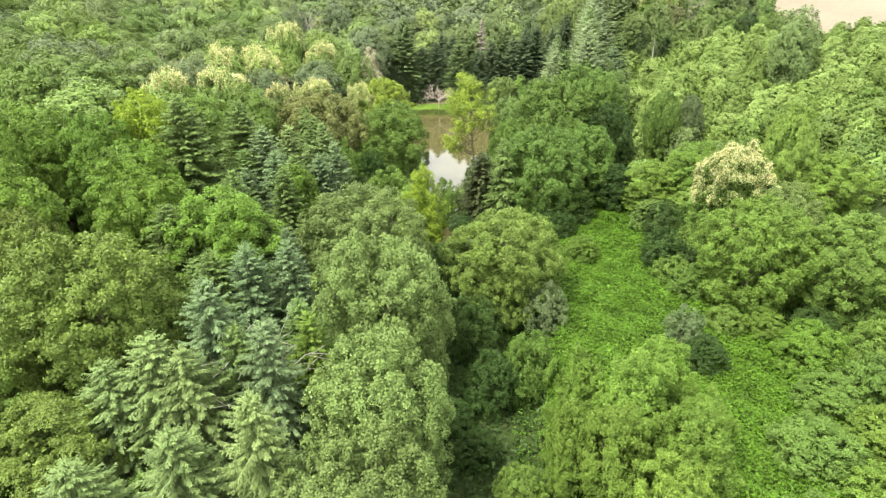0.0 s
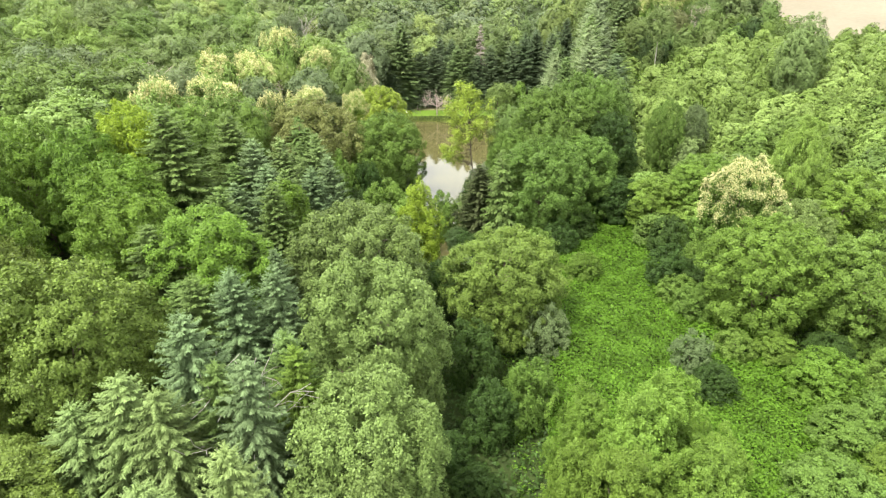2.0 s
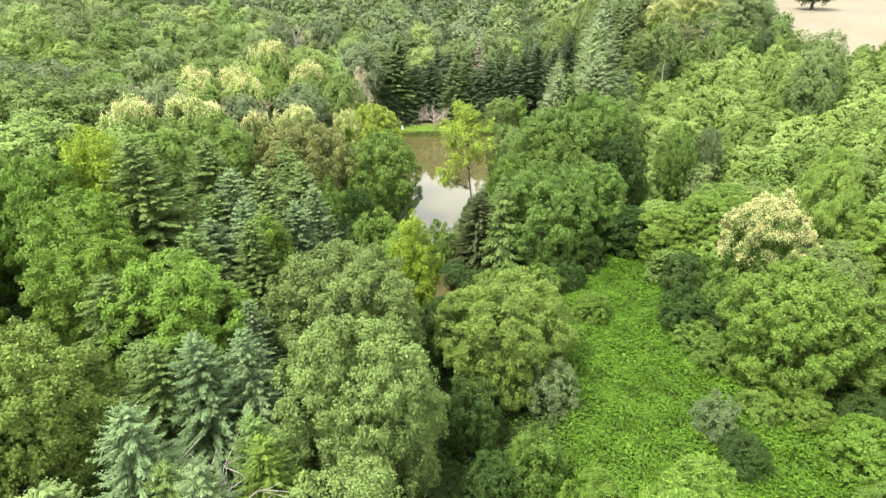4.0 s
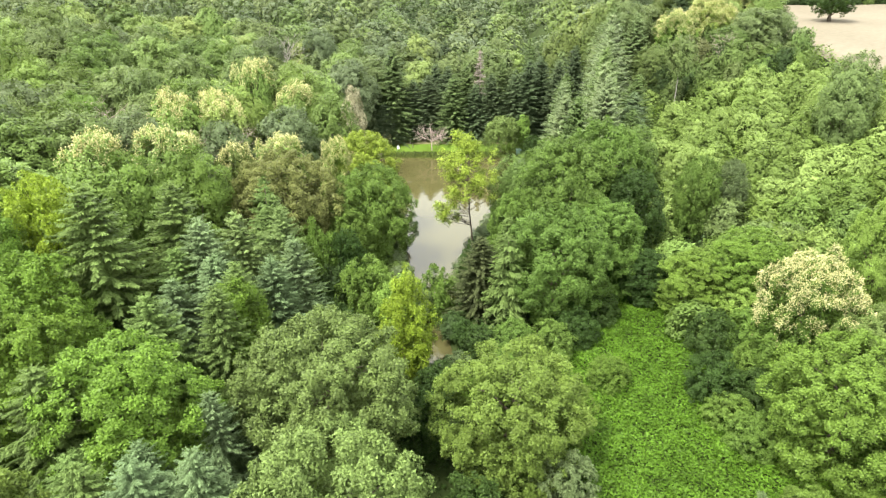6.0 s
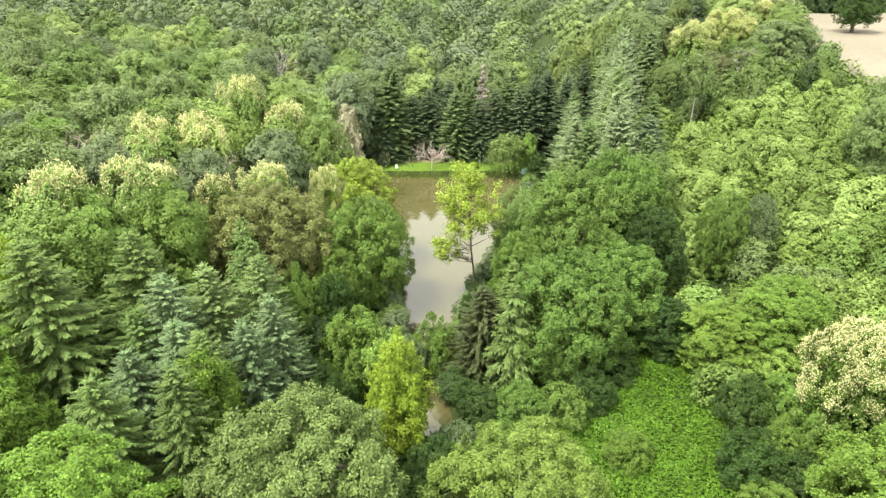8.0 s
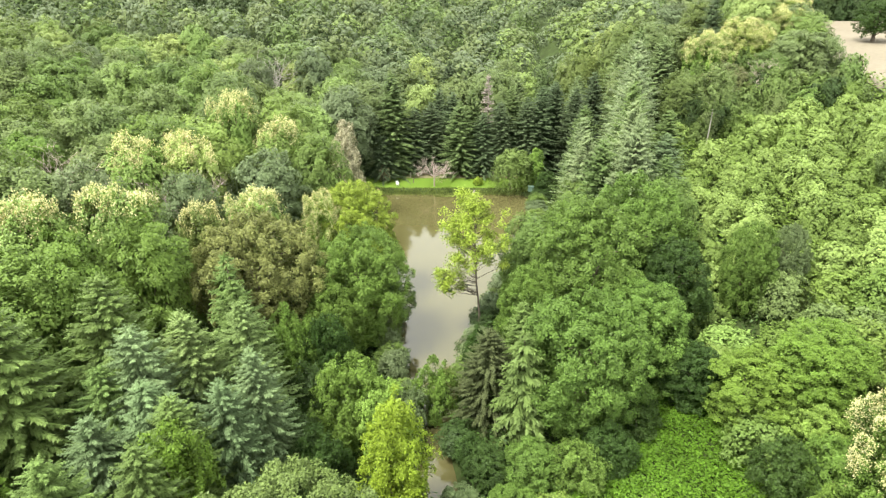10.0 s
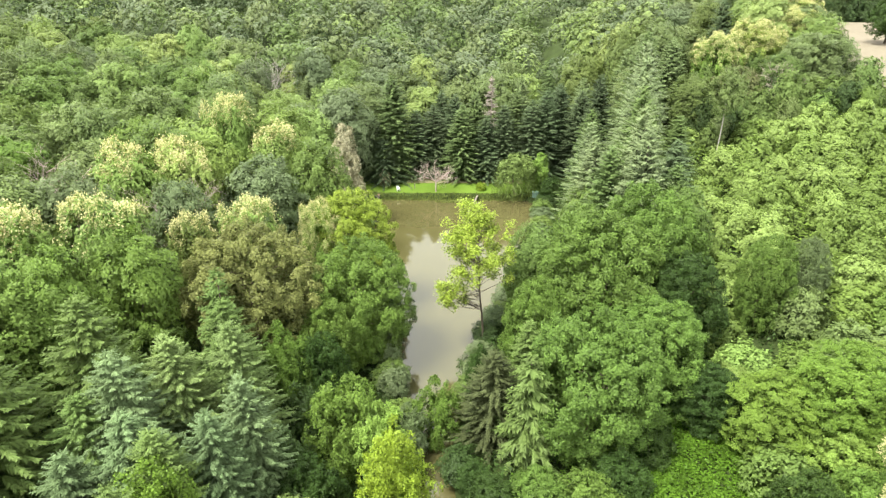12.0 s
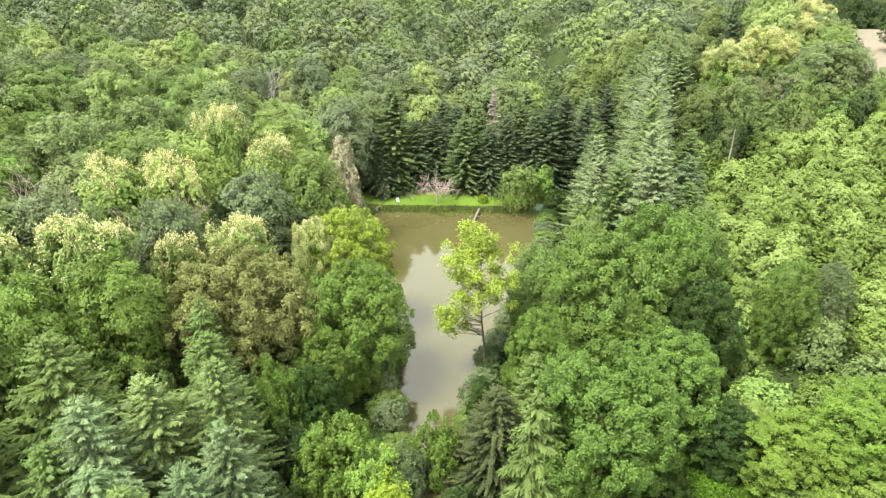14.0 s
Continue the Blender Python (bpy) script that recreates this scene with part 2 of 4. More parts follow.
def broad_crown(rng, r, low, high, leaf, bough=1.3, tuft=0.44, cover=1.9, flat=0.0, ragged=0.10, belly=0.38, point=2.0, skirt=0.6, tousle=0.32, plume=1.0, lumpy=0.2, calm=0.0):
    """A crown leafed down to its skirt, in two orders of clumps: boughs on an egg-shaped hull, tufts on each bough, single leaf sprays on each tuft."""
    tall = high - low
    us = np.linspace(0, 1, 400)
    hull = np.where(us < belly, np.sqrt(1 - skirt * ((belly - us) / belly) ** 2), np.maximum(1 - (np.maximum(us - belly, 0) / (1 - belly)) ** point, 0) ** 0.5) * r
    slope = np.gradient(hull, us * tall)
    area = np.cumsum((hull + 0.08 * r) * np.sqrt(1 + np.minimum(slope**2, 9)))
    total = 2 * np.pi * area[-1] * tall / 400
    n = max(7, int(total / (bough * bough * 2.5)))
    u = np.interp((np.arange(n) + rng.uniform(0.2, 0.8, n)) / n, area / area[-1], us)
    phi = np.arange(n) * 2.39996 + rng.normal(0, 0.3, n)
    # the hull bulges and dents a little round about
    swell = 1 + lumpy * 0.5 * (np.sin(phi * 2 + rng.uniform(0, 6)) * np.sin(u * 7 + rng.uniform(0, 6)) + 0.6 * np.sin(phi * 3 + 5 * u + rng.uniform(0, 6)))
    rad, sl = np.interp(u, us, hull), np.clip(np.interp(u, us, slope), -3, 3)
    out = unit(np.stack([np.cos(phi), np.sin(phi), -sl], 1))
    size = bough * rng.uniform(0.7, 1.3, n)
    c = np.stack([np.cos(phi) * rad * swell, np.sin(phi) * rad * swell, low + u * tall], 1) - out * (size * 0.6)[:, None] + out * rng.normal(0, ragged * r, n)[:, None]
    # tufts
    k = np.maximum(4, ((1.08 + 0.9 * calm) * (size / tuft) ** 2).astype(int))
    i = np.repeat(np.arange(n), k)
    q = unit(rng.normal(0, 1, (len(i), 3)) + out[i] * 1.0 + (0, 0, 0.35))
    t = c[i] + q * (size[i] * rng.uniform(0.6, 1.12, len(i)))[:, None] * (1, 1, (1 - 0.45 * flat) * plume)
    ts = tuft * rng.uniform(0.65, 1.35, len(i))
    # leaves
    m = np.maximum(4, (total * cover / (0.42 * leaf * leaf) / len(i) * (ts / tuft) ** 2).astype(int))
    j = np.repeat(np.arange(len(i)), m)
    e = unit(rng.normal(0, 1, (len(j), 3)) + q[j] * 0.9 + (0, 0, 0.4))
    p = t[j] + e * (ts[j] * rng.uniform(0.6, 1.12, len(j)))[:, None] * (1, 1, (1 - 0.5 * flat) * plume)
    nrm = unit(e * (0.75 - 0.35 * flat) * (1 - 0.55 * calm) + out[i][j] * (0.2 + 0.3 * calm) + (0, 0, 0.3 + 0.6 * flat) + rng.normal(0, tousle, (len(j), 3)))
    ax = np.cross(nrm, rng.normal(0, 1, (len(j), 3))) + e * 0.5 + (0, 0, 0.5 * (plume - 1))
    ls = leaf * rng.uniform(0.65, 1.35, len(j))
    v = [cards(p, ax, nrm, ls, ls * 0.85)]
    # leaves deep inside
    w = int(0.9 * total / (leaf * leaf * 4))
    u, ph = rng.uniform(0.02, 0.93, w), rng.uniform(0, 6.28, w)
    rr = np.interp(u, us, hull) * rng.uniform(0.34, 0.60, w)
    p = np.stack([np.cos(ph) * rr, np.sin(ph) * rr, low + u * tall * 0.95], 1)
    v.append(cards(p, rng.normal(0, 1, (w, 3)), unit(p - (0, 0, low + 0.4 * tall)) + rng.normal(0, 0.4, (w, 3)), leaf * 2.4, leaf * 2.0))
    v = np.concatenate(v)
    v[:, 2] = np.maximum(v[:, 2], -0.1)
    v[:, 2] *= high / v[:, 2].max()
    v[:, :2] *= r / np.percentile(np.linalg.norm(v[:, :2], axis=1), 97)
    return v


def limbs(rng, pts, r, low, high, count, radius):
    segs = []
    for i in range(count):
        a = pts[rng.integers(1, len(pts))] * (1, 1, rng.uniform(0.75, 1.0))
        ang = rng.uniform(0, 2 * np.pi)
        b = np.array([np.cos(ang) * r * 0.3, np.sin(ang) * r * 0.3, min(a[2] + (high - low) * 0.22, high)])
        e = b * (1.6, 1.6, 1) + (0, 0, (high - low) * 0.05)
        segs += [(a, b, radius * 0.5, radius * 0.3), (b, e, radius * 0.3, radius * 0.1)]
    return segs


def fir_crown(rng, height, r, gap, spray, droop=0.25, bare=0.05, thin=0.0):
    """Tiers of branches, each a fan of hanging sprays, longer and sparser towards the foot."""
    out = []
    z = height * bare
    while z < height * 0.98:
        f = z / height
        reach = r * (1 - f) ** 0.68 + 0.08
        count = max(5, int(9.5 - 4 * f))
        turn = rng.uniform(0, 6.28)
        for b in range(count):
            if rng.random() < thin + 0.06:
                continue
            a = turn + 2 * np.pi * b / count + rng.normal(0, 0.22)
            ln = reach * rng.uniform(0.68, 1.22)
            d = np.array([np.cos(a), np.sin(a), 0])
            s = np.array([-np.sin(a), np.cos(a), 0])
            n = max(3, int(ln / (spray * 0.36)))
            t = (np.arange(n) + 0.9) / n
            lift = 0.55 * f - droop
            line = d * (t * ln)[:, None] + np.array([0, 0, 1]) * (z + rng.normal(0, 0.12) + ln * (lift * t + 0.35 * droop * t**2))[:, None]
            wide = spray * np.clip(1.5 - 1.05 * t, 0.35, 1.3) * np.clip(0.4 + ln / 2.2, 0.5, 1.25)
            for sgn in (-1, 1):
                ax = d * 0.85 + s * sgn * 0.75 + np.array([0, 0, -0.22 - droop * 0.6]) + rng.normal(0, 0.2, (n, 3))
                size = wide * rng.uniform(0.75, 1.3, n)
                out.append(cards(line, ax, np.array([0, 0, 1.0]) + d * 0.35 + rng.normal(0, 0.4, (n, 3)), size, size * 0.62))
            ax = d + np.array([0, 0, 0.1]) + rng.normal(0, 0.25, (n, 3))
            out.append(cards(line + (0, 0, 0.05), ax, np.array([0, 0, 1.0]) + rng.normal(0, 0.5, (n, 3)), wide * 0.9, wide * 0.42))
        z += gap * (1 - 0.55 * f) * rng.uniform(0.75, 1.25)
    n = 7
    out.append(cards(np.tile((0, 0, height * 0.95), (n, 1)) + rng.normal(0, 0.03, (n, 3)), np.array([0, 0, 1.0]) + rng.normal(0, 0.22, (n, 3)), rng.normal(0, 1, (n, 3)), height * 0.05, 0.14))
    return np.concatenate(out)


def branching(rng, start, way, length, radius, depth, out):
    """Bare boughs, dividing."""
    mid = start + way * length * 0.5 + rng.normal(0, 0.05 * length, 3)
    end = mid + unit(way + rng.normal(0, 0.22, 3)) * length * 0.5
    out += [(start, mid, radius, radius * 0.8), (mid, end, radius * 0.8, radius * 0.55)]
    if depth:
        for p, k in ((mid, 1), (end, 3)):
            for _ in range(k):
                branching(rng, p, unit(way + rng.normal(0, 0.62, 3)), length * rng.uniform(0.55, 0.8), radius * 0.5, depth - 1, out)


# each kind: (crown mesh, its material, trunk mesh, bark, nominal radius, nominal height, extra part)
KINDS = {}


def add_kind(key, crown, leafy, segs, bark, r, h, extra=None):
    tv, tf = tubes(segs)
    KINDS.setdefault(key, []).append((mesh_of(key + "_crown", crown, card_faces(crown), leafy), mesh_of(key + "_trunk", tv, tf, bark, True), r, h, extra))


def grow_kinds():
    for near in (True, False):
        tag = "" if near else "_far"
        foliage = LEAF if near else FAR_LEAF
        for i in range(3 if near else 4):
            rng = np.random.default_rng(100 + i + 50 * near)
            still = (0.38, 1.0, 0.2, 0.0) if near else (0.12, 1.0, 0.22, 1.0)
            leaf, bough, tuft = (0.135, 1.15, 0.40) if near else (0.23, 1.5, 0.5)
            pts, segs = stem(rng, 7.4, 0.26)
            v = broad_crown(rng, 4.2, 0.1, 13, leaf, bough, tuft, 1.75, 0.0, 0.045, *((0.50 + 0.04 * i, 2.5 - 0.2 * i) if near else (0.55, 2.5 - 0.15 * i)), 0.72, *still)
            add_kind("oak" + tag, v, foliage, segs + limbs(rng, pts, 4.2, 3, 12, 7, 0.24), BARK, 4.2, 13)
            if near:
                pts, segs = stem(rng, 7.4, 0.3)
                v = broad_crown(rng, 5.4, 0.1, 12.5, 0.145, 1.35, 0.44, 1.75, 0.0, 0.04, 0.52 + 0.05 * i, 2.6 - 0.2 * i, 0.68)
                add_kind("broad_oak", v, foliage, segs + limbs(rng, pts, 5.4, 3, 12, 8, 0.26), BARK, 5.4, 12.5)
                pts, segs = stem(rng, 5, 0.2)
                v = broad_crown(rng, 3.4, 0.0, 8.5, 0.125, 1.1, 0.36, 1.7, 0.0, 0.09, 0.3, 2.0, 0.3, 0.32, 1.0, 0.5)
                add_kind("alder", v, foliage, segs, BARK, 3.4, 8.5)
            pts, segs = stem(rng, 7.0, 0.22)
            v = broad_crown(rng, 4.2, 0.6, 12, leaf, bough * 1.1, tuft * 1.1, 1.6, 0.75, 0.06, 0.5, 2.3, 0.6, *still)
            add_kind("robinia" + tag, v, foliage, segs + limbs(rng, pts, 4.2, 4, 11, 7, 0.2), BARK, 4.2, 12)
            pts, segs = stem(rng, 3.2, 0.12)
            v = broad_crown(rng, 2.6, -0.2, 5, *((0.125, 0.8, 0.30) if near else (0.28, 0.9, 0.38)), 1.65, 0.1, 0.08, 0.35, 2.0, 0.5, *still)
            add_kind("shrub" + tag, v, foliage, segs, BARK, 2.6, 5)
        for i in range(4):
            rng = np.random.default_rng(180 + i + 50 * near)
            pts, segs = stem(rng, 14.5, 0.2, 0.08)
            v = fir_crown(rng, 16, 3.9, 0.35 if near else 0.37, 0.31 if near else 0.33, 0.08 + 0.04 * i)
            add_kind("fir" + tag, v, NEEDLE, segs, BARK, 2.9, 16)


grow_kinds()


def special_kinds():
    rng = np.random.default_rng(7)
    # chestnut with a coat of cream catkins over its upper boughs
    for tag, leaf in (("", 0.155), ("_far", 0.27)):
        for i in range(3):
            pts, segs = stem(rng, 8, 0.25)
            v = broad_crown(rng, 4.0, 0.1, 11, leaf, 1.15, 0.42, 1.7, 0.0, 0.06, 0.62, 2.7, 0.6, *((0.14, 1.0, 0.25, 1.0) if tag else (0.32,)))
            top = v.reshape(-1, 3, 3)
            c = top.mean(1)
            patch = np.sin(c[:, 0] * 2.1 + i) * np.sin(c[:, 1] * 2.1 + 2 * i) * 1.6
            outer = np.linalg.norm((c - (0, 0, 4.8)) / (4, 4, 6.2), axis=1) > 0.72
            pick = (rng.random(len(top)) < np.clip((c[:, 2] + patch - (8.8 if tag else 6.0)) / 1.2, 0, 1) * (0.45 if tag else 0.5)) & outer
            pick = np.concatenate([np.nonzero(pick)[0]] * (4 if tag else 3))
            n = len(pick)
            b = cards(c[pick] + rng.normal(0, 0.14 if tag else 0.09, (n, 3)) + unit(c[pick] - (0, 0, 4)) * 0.08, rng.normal(0, 0.9, (n, 3)) + unit(c[pick] - (0, 0, 4)), rng.normal(0, 0.5, (n, 3)) + (0, 0, 1), *((leaf * 0.6, leaf * 0.5) if tag else (leaf * 0.65, leaf * 0.5)))
            add_kind("chestnut" + tag, v, FAR_LEAF if tag else LEAF, segs + limbs(rng, pts, 4, 3, 10, 6, 0.2), BARK, 4.0, 11, ("blossom", mesh_of("blossom", b, card_faces(b), BLOSSOM), "clusters of cream chestnut catkins"))
    # a tree of the open field, its trunk showing under the crown
    pts, segs = stem(rng, 7.5, 0.4)
    v = broad_crown(rng, 4.2, 2.4, 11, 0.24, 1.3, 0.5, 1.6, 0.0, 0.06, 0.45, 2.2, 0.75)
    add_kind("field_oak", v, FAR_LEAF, segs + limbs(rng, pts, 4, 3, 10, 6, 0.25), BARK, 4.2, 11)
    # slender poplar, airy, its stem showing between the clumps
    pts, segs = stem(rng, 12.9, 0.085, 0.07, 8)
    out = []
    lean = np.array([-0.055, 0.0, 1.0])
    segs = [(p * (1, 1, 1) + (-0.055 * p[2], 0, 0), q + (-0.055 * q[2], 0, 0), ra, rb) for p, q, ra, rb in segs]
    # foliage in loose storeys, with one low bough reaching out over the water
    for low, high, wide, count in ((11.0, 13.7, 1.35, 34), (8.3, 11.6, 2.15, 62), (6.4, 8.4, 2.0, 30), (4.2, 6.2, 0.9, 26)):
        for i in range(count):
            z, a = rng.uniform(low, high), rng.uniform(0, 6.28)
            far = wide * rng.uniform(0.15, 1.0) ** 0.6 * (1.0 - 0.45 * max(0, (z - low) / (high - low)) if low > 10 else 1.0)
            c = np.array([np.cos(a) * far, np.sin(a) * far, z]) + lean * (z, 0, 0)
            if low < 5:
                c[0] -= 1.75
            foot = np.array([0, 0, max(z - 0.8 * far - 0.3, 3.2)])
            segs.append((foot + lean * (foot[2], 0, 0), c, 0.02, 0.006))
            n = 100
            q = unit(rng.normal(0, 1, (n, 3)) + (0, 0, 0.2))
            out.append(cards(c + q * rng.uniform(0.15, 0.8, (n, 1)) * (0.6, 0.6, 0.65), rng.normal(0, 1, (n, 3)), rng.normal(0, 0.45, (n, 3)) + q * 0.4 + (0, 0, 0.6), 0.12, 0.11))
    segs.append((np.array([-0.2, 0, 3.6]), np.array([-1.9, 0.1, 4.7]), 0.035, 0.02))
    add_kind("poplar", np.concatenate(out), LEAF, segs, BARK, 2.6, 13.8)
    # young leafy upright poplar
    pts, segs = stem(rng, 8, 0.12)
    v = broad_crown(rng, 2.2, 0.3, 10, 0.14, 0.75, 0.34, 1.5, 0.0, 0.10, 0.35, 1.5, 0.6, 0.35, 1.2, 0.5)
    add_kind("young_poplar", v, LEAF, segs, BARK, 2.2, 10)
    # tree on a long bare pale stem
    pts, segs = stem(rng, 11, 0.15, 0.025, 7)
    v = broad_crown(rng, 2.9, 8.2, 14.2, 0.22, 0.9, 0.42, 1.3, 0.2, 0.1, 0.4, 2.0, 0.9)
    add_kind("bare_stem", v, LEAF, segs + limbs(rng, pts[4:], 2.9, 8, 13, 6, 0.12), PALE_BARK, 2.9, 14.2)
    # weeping willow
    pts, segs = stem(rng, 4.2, 0.2)
    out = [broad_crown(rng, 2.2, 3.2, 6.0, 0.2, 0.7, 0.34, 1.2)]
    for i in range(170):
        a, far = rng.uniform(0, 6.28), rng.uniform(0.35, 1) ** 0.6 * 2.8
        top, foot = 5.7 - 0.22 * far**2 + rng.normal(0, 0.25), max(0.3, rng.normal(1.2, 0.8))
        k = max(4, int((top - foot) / 0.12))
        t = np.linspace(0, 1, k)
        p = np.stack([np.cos(a) * far * (0.75 + 0.3 * t), np.sin(a) * far * (0.75 + 0.3 * t), top + (foot - top) * t], 1) + rng.normal(0, 0.09, (k, 3))
        out.append(cards(p, np.array([0, 0, -1.0]) + rng.normal(0, 0.35, (k, 3)), np.array([np.cos(a), np.sin(a), 0.5]) + rng.normal(0, 0.4, (k, 3)), 0.26, 0.10))
    add_kind("willow", np.concatenate(out), LEAF, segs, BARK, 2.7, 6.0)
    # fir dying back, and one with long drooping boughs
    pts, segs = stem(rng, 14.5, 0.18, 0.06)
    add_kind("thin_fir", fir_crown(rng, 15, 1.6, 0.6, 0.5, 0.15, 0.1, 0.25), NEEDLE, segs, DEAD_WOOD, 1.5, 15)
    pts, segs = stem(rng, 11.5, 0.2, 0.06)
    add_kind("drooping_fir", fir_crown(rng, 12.5, 3.2, 0.85, 0.62, 0.55, 0.06, 0.1), NEEDLE, segs, BARK, 2.9, 12.5)


special_kinds()

# "dark" is lowered so that low plants carry the tall trees' shade in their colour
TINTS = {
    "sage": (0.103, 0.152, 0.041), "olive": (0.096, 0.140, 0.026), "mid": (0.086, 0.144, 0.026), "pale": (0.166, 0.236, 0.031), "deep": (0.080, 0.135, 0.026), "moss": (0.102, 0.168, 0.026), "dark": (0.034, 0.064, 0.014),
    "bright": (0.087, 0.152, 0.020), "yellow": (0.160, 0.232, 0.022), "lime": (0.185, 0.258, 0.055), "grey": (0.094, 0.134, 0.053),
    "blue": (0.118, 0.174, 0.074), "ash": (0.158, 0.210, 0.088), "silver": (0.136, 0.192, 0.062), "fir": (0.100, 0.153, 0.041), "spruce": (0.072, 0.108, 0.042),
    "brown": (0.112, 0.128, 0.038), "rust": (0.33, 0.315, 0.185), "fresh": (0.140, 0.224, 0.043), "alder": (0.089, 0.147, 0.023), "umber": (0.052, 0.066, 0.025), "faded": (0.25, 0.21, 0.175),
}
TINT_WORDS = {
    "sage": "sage-green", "olive": "olive-green", "mid": "mid-green", "pale": "pale yellow-green", "deep": "deep green", "moss": "light leaf-green", "dark": "dark green", "bright": "bright grass-green", "yellow": "yellow-green",
    "lime": "pale lime-green", "grey": "dull grey-green", "blue": "blue-grey", "ash": "pale silvery green", "silver": "silvery green", "fir": "soft green", "spruce": "blackish green",
    "brown": "brownish olive", "rust": "tan-green yellowing", "fresh": "fresh light-green", "alder": "leaf-green", "umber": "brownish dark green", "faded": "pinkish-grey dying",
}
KIND_WORDS = {
    "oak": ("broadleaf_tree", "broadleaf tree with a dense rounded crown", "tree"),
    "field_oak": ("broadleaf_tree", "spreading tree standing alone", "tree"),
    "alder": ("alder_tree", "bushy alder with a dense lumpy crown", "tree"),
    "robinia": ("robinia_tree", "tree with layered feathery foliage", "tree"),
    "shrub": ("shrub", "bushy shrub leafed down to the ground", "shrub"),
    "fir": ("fir_tree", "conifer with tiered needle branches", "conifer"),
    "chestnut": ("chestnut_tree", "sweet chestnut covered in cream blossom", "tree"),
    "poplar": ("poplar_tree", "slender airy poplar standing at the water", "tree"),
    "young_poplar": ("poplar_tree", "young upright narrow tree", "tree"),
    "bare_stem": ("birch_tree", "small crown on a long bare pale trunk", "tree"),
    "willow": ("willow_tree", "weeping willow hanging over the pond bank", "tree"),
    "thin_fir": ("fir_tree", "thin conifer losing its needles", "conifer"),
    "drooping_fir": ("fir_tree", "conifer with long drooping boughs", "conifer"),
}


def hazed_tint(tint, lift=1.04, dull=0.10):
    """Distance haze put into the colour: a paler, greyer green for woods further off."""
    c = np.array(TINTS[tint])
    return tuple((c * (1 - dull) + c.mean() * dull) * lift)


TAKEN = []
COVER = {}
pick_tree = np.random.default_rng(11)


def tree(kind, x, y, top, r, tint, far=False, group="", note="", turn=None):
    """One plant rooted in the ground at (x, y), its tip at the height top, its crown r wide to each side."""
    if group == "coppice on the slope" and y > 76:
        # far bushes of the coppice, too many to count: gathered by colour
        crown, trunk, r0, h0, extra = KINDS["shrub_far"][pick_tree.integers(4)]
        v = np.empty(len(crown.vertices) * 3, np.float32)
        crown.vertices.foreach_get("co", v)
        a, z, v = pick_tree.uniform(0, 6.28), float(land(x, y)), v.reshape(-1, 3)
        sx, sz = r / r0, (top - z) / h0
        COVER.setdefault(tint, []).append(np.stack([x + (v[:, 0] * math.cos(a) - v[:, 1] * math.sin(a)) * sx, y + (v[:, 0] * math.sin(a) + v[:, 1] * math.cos(a)) * sx, z - 0.05 + v[:, 2] * sz], 1))
        TAKEN.append((x, y, r))
        return None
    if kind == "oak" and r >= 4.5 and not far:
        kinds = KINDS["broad_oak"]
    else:
        kinds = KINDS[kind + ("_far" if far and kind + "_far" in KINDS else "")]
    crown, trunk, r0, h0, extra = kinds[pick_tree.integers(len(kinds))]
    name, words, cat = KIND_WORDS[kind]
    r = r * (1.22 if kind == "fir" else 1.0)
    z = float(land(x, y))
    root = new(name)
    root.location = (x, y, z - 0.05)
    root.rotation_euler = (0, 0, pick_tree.uniform(0, 6.28) if turn is None else turn)
    root.scale = (r / r0, r / r0, (top - z) / h0)
    tagged(root, f"{TINT_WORDS[tint]} {words}" + (" " + note if note else ""), cat, group)
    c = new("crown", crown)
    # far crowns carry haze in their colour, more of it beyond y = 110
    c.color = (*(np.array(hazed_tint(tint, dull=0.17 if y > 110 else 0.10) if far else TINTS[tint]) * pick_tree.uniform(0.88, 1.12)), 1)
    t = new("trunk", trunk)
    parts = [c, t]
    for o in parts:
        o.parent = root
    if extra:
        tagged(new(extra[0], extra[1]), extra[2]).parent = c
    TAKEN.append((x, y, r * (0.87 if kind == "fir" else 1.0)))
    return root


# ---- the wood, tree by tree: conifers and broadleaves west of the pond ----
tree("oak", -20.6, 31.6, 15.2, 5.6, "olive")
tree("oak", -27.5, 34.0, 15.4, 5.0, "olive")
tree("oak", -18.4, 22.8, 10.2, 4.0, "olive")
tree("oak", -25.0, 23.0, 12.0, 4.4, "mid")
tree("fir", -13.4, 25.0, 12.9, 2.5, "silver")
tree("fir", -11.6, 24.6, 12.3, 2.3, "silver")
tree("fir", -15.6, 24.4, 11.6, 2.2, "silver")
tree("fir", -11.3, 27.9, 14.4, 2.4, "blue")
tree("fir", -9.7, 26.9, 12.2, 1.9, "fir")
tree("fir", -7.9, 26.2, 13.0, 2.1, "blue")
tree("fir", -6.8, 20.5, 13.1, 2.1, "silver")
tree("fir", -10.3, 19.8, 11.6, 2.3, "silver")
tree("fir", -14.2, 18.5, 11.0, 2.4, "silver")
tree("fir", -7.2, 30.5, 11.5, 2.0, "fir")
tree("fir", -14.2, 35.4, 12.2, 2.0, "fir")
tree("fir", -11.6, 35.2, 12.8, 2.1, "blue")
tree("fir", -9.2, 36.0, 12.6, 2.0, "blue")
tree("oak", -3.3, 36.2, 12.9, 5.2, "sage")
tree("oak", -5.8, 46.8, 12.1, 6.0, "sage")
tree("oak", -2.2, 26.0, 12.0, 4.2, "sage")
tree("oak", -2.4, 19.4, 11.0, 4.6, "sage")
tree("robinia", -15.8, 42.0, 14.2, 4.7, "bright")
tree("robinia", -22.4, 43.6, 14.2, 4.0, "bright")
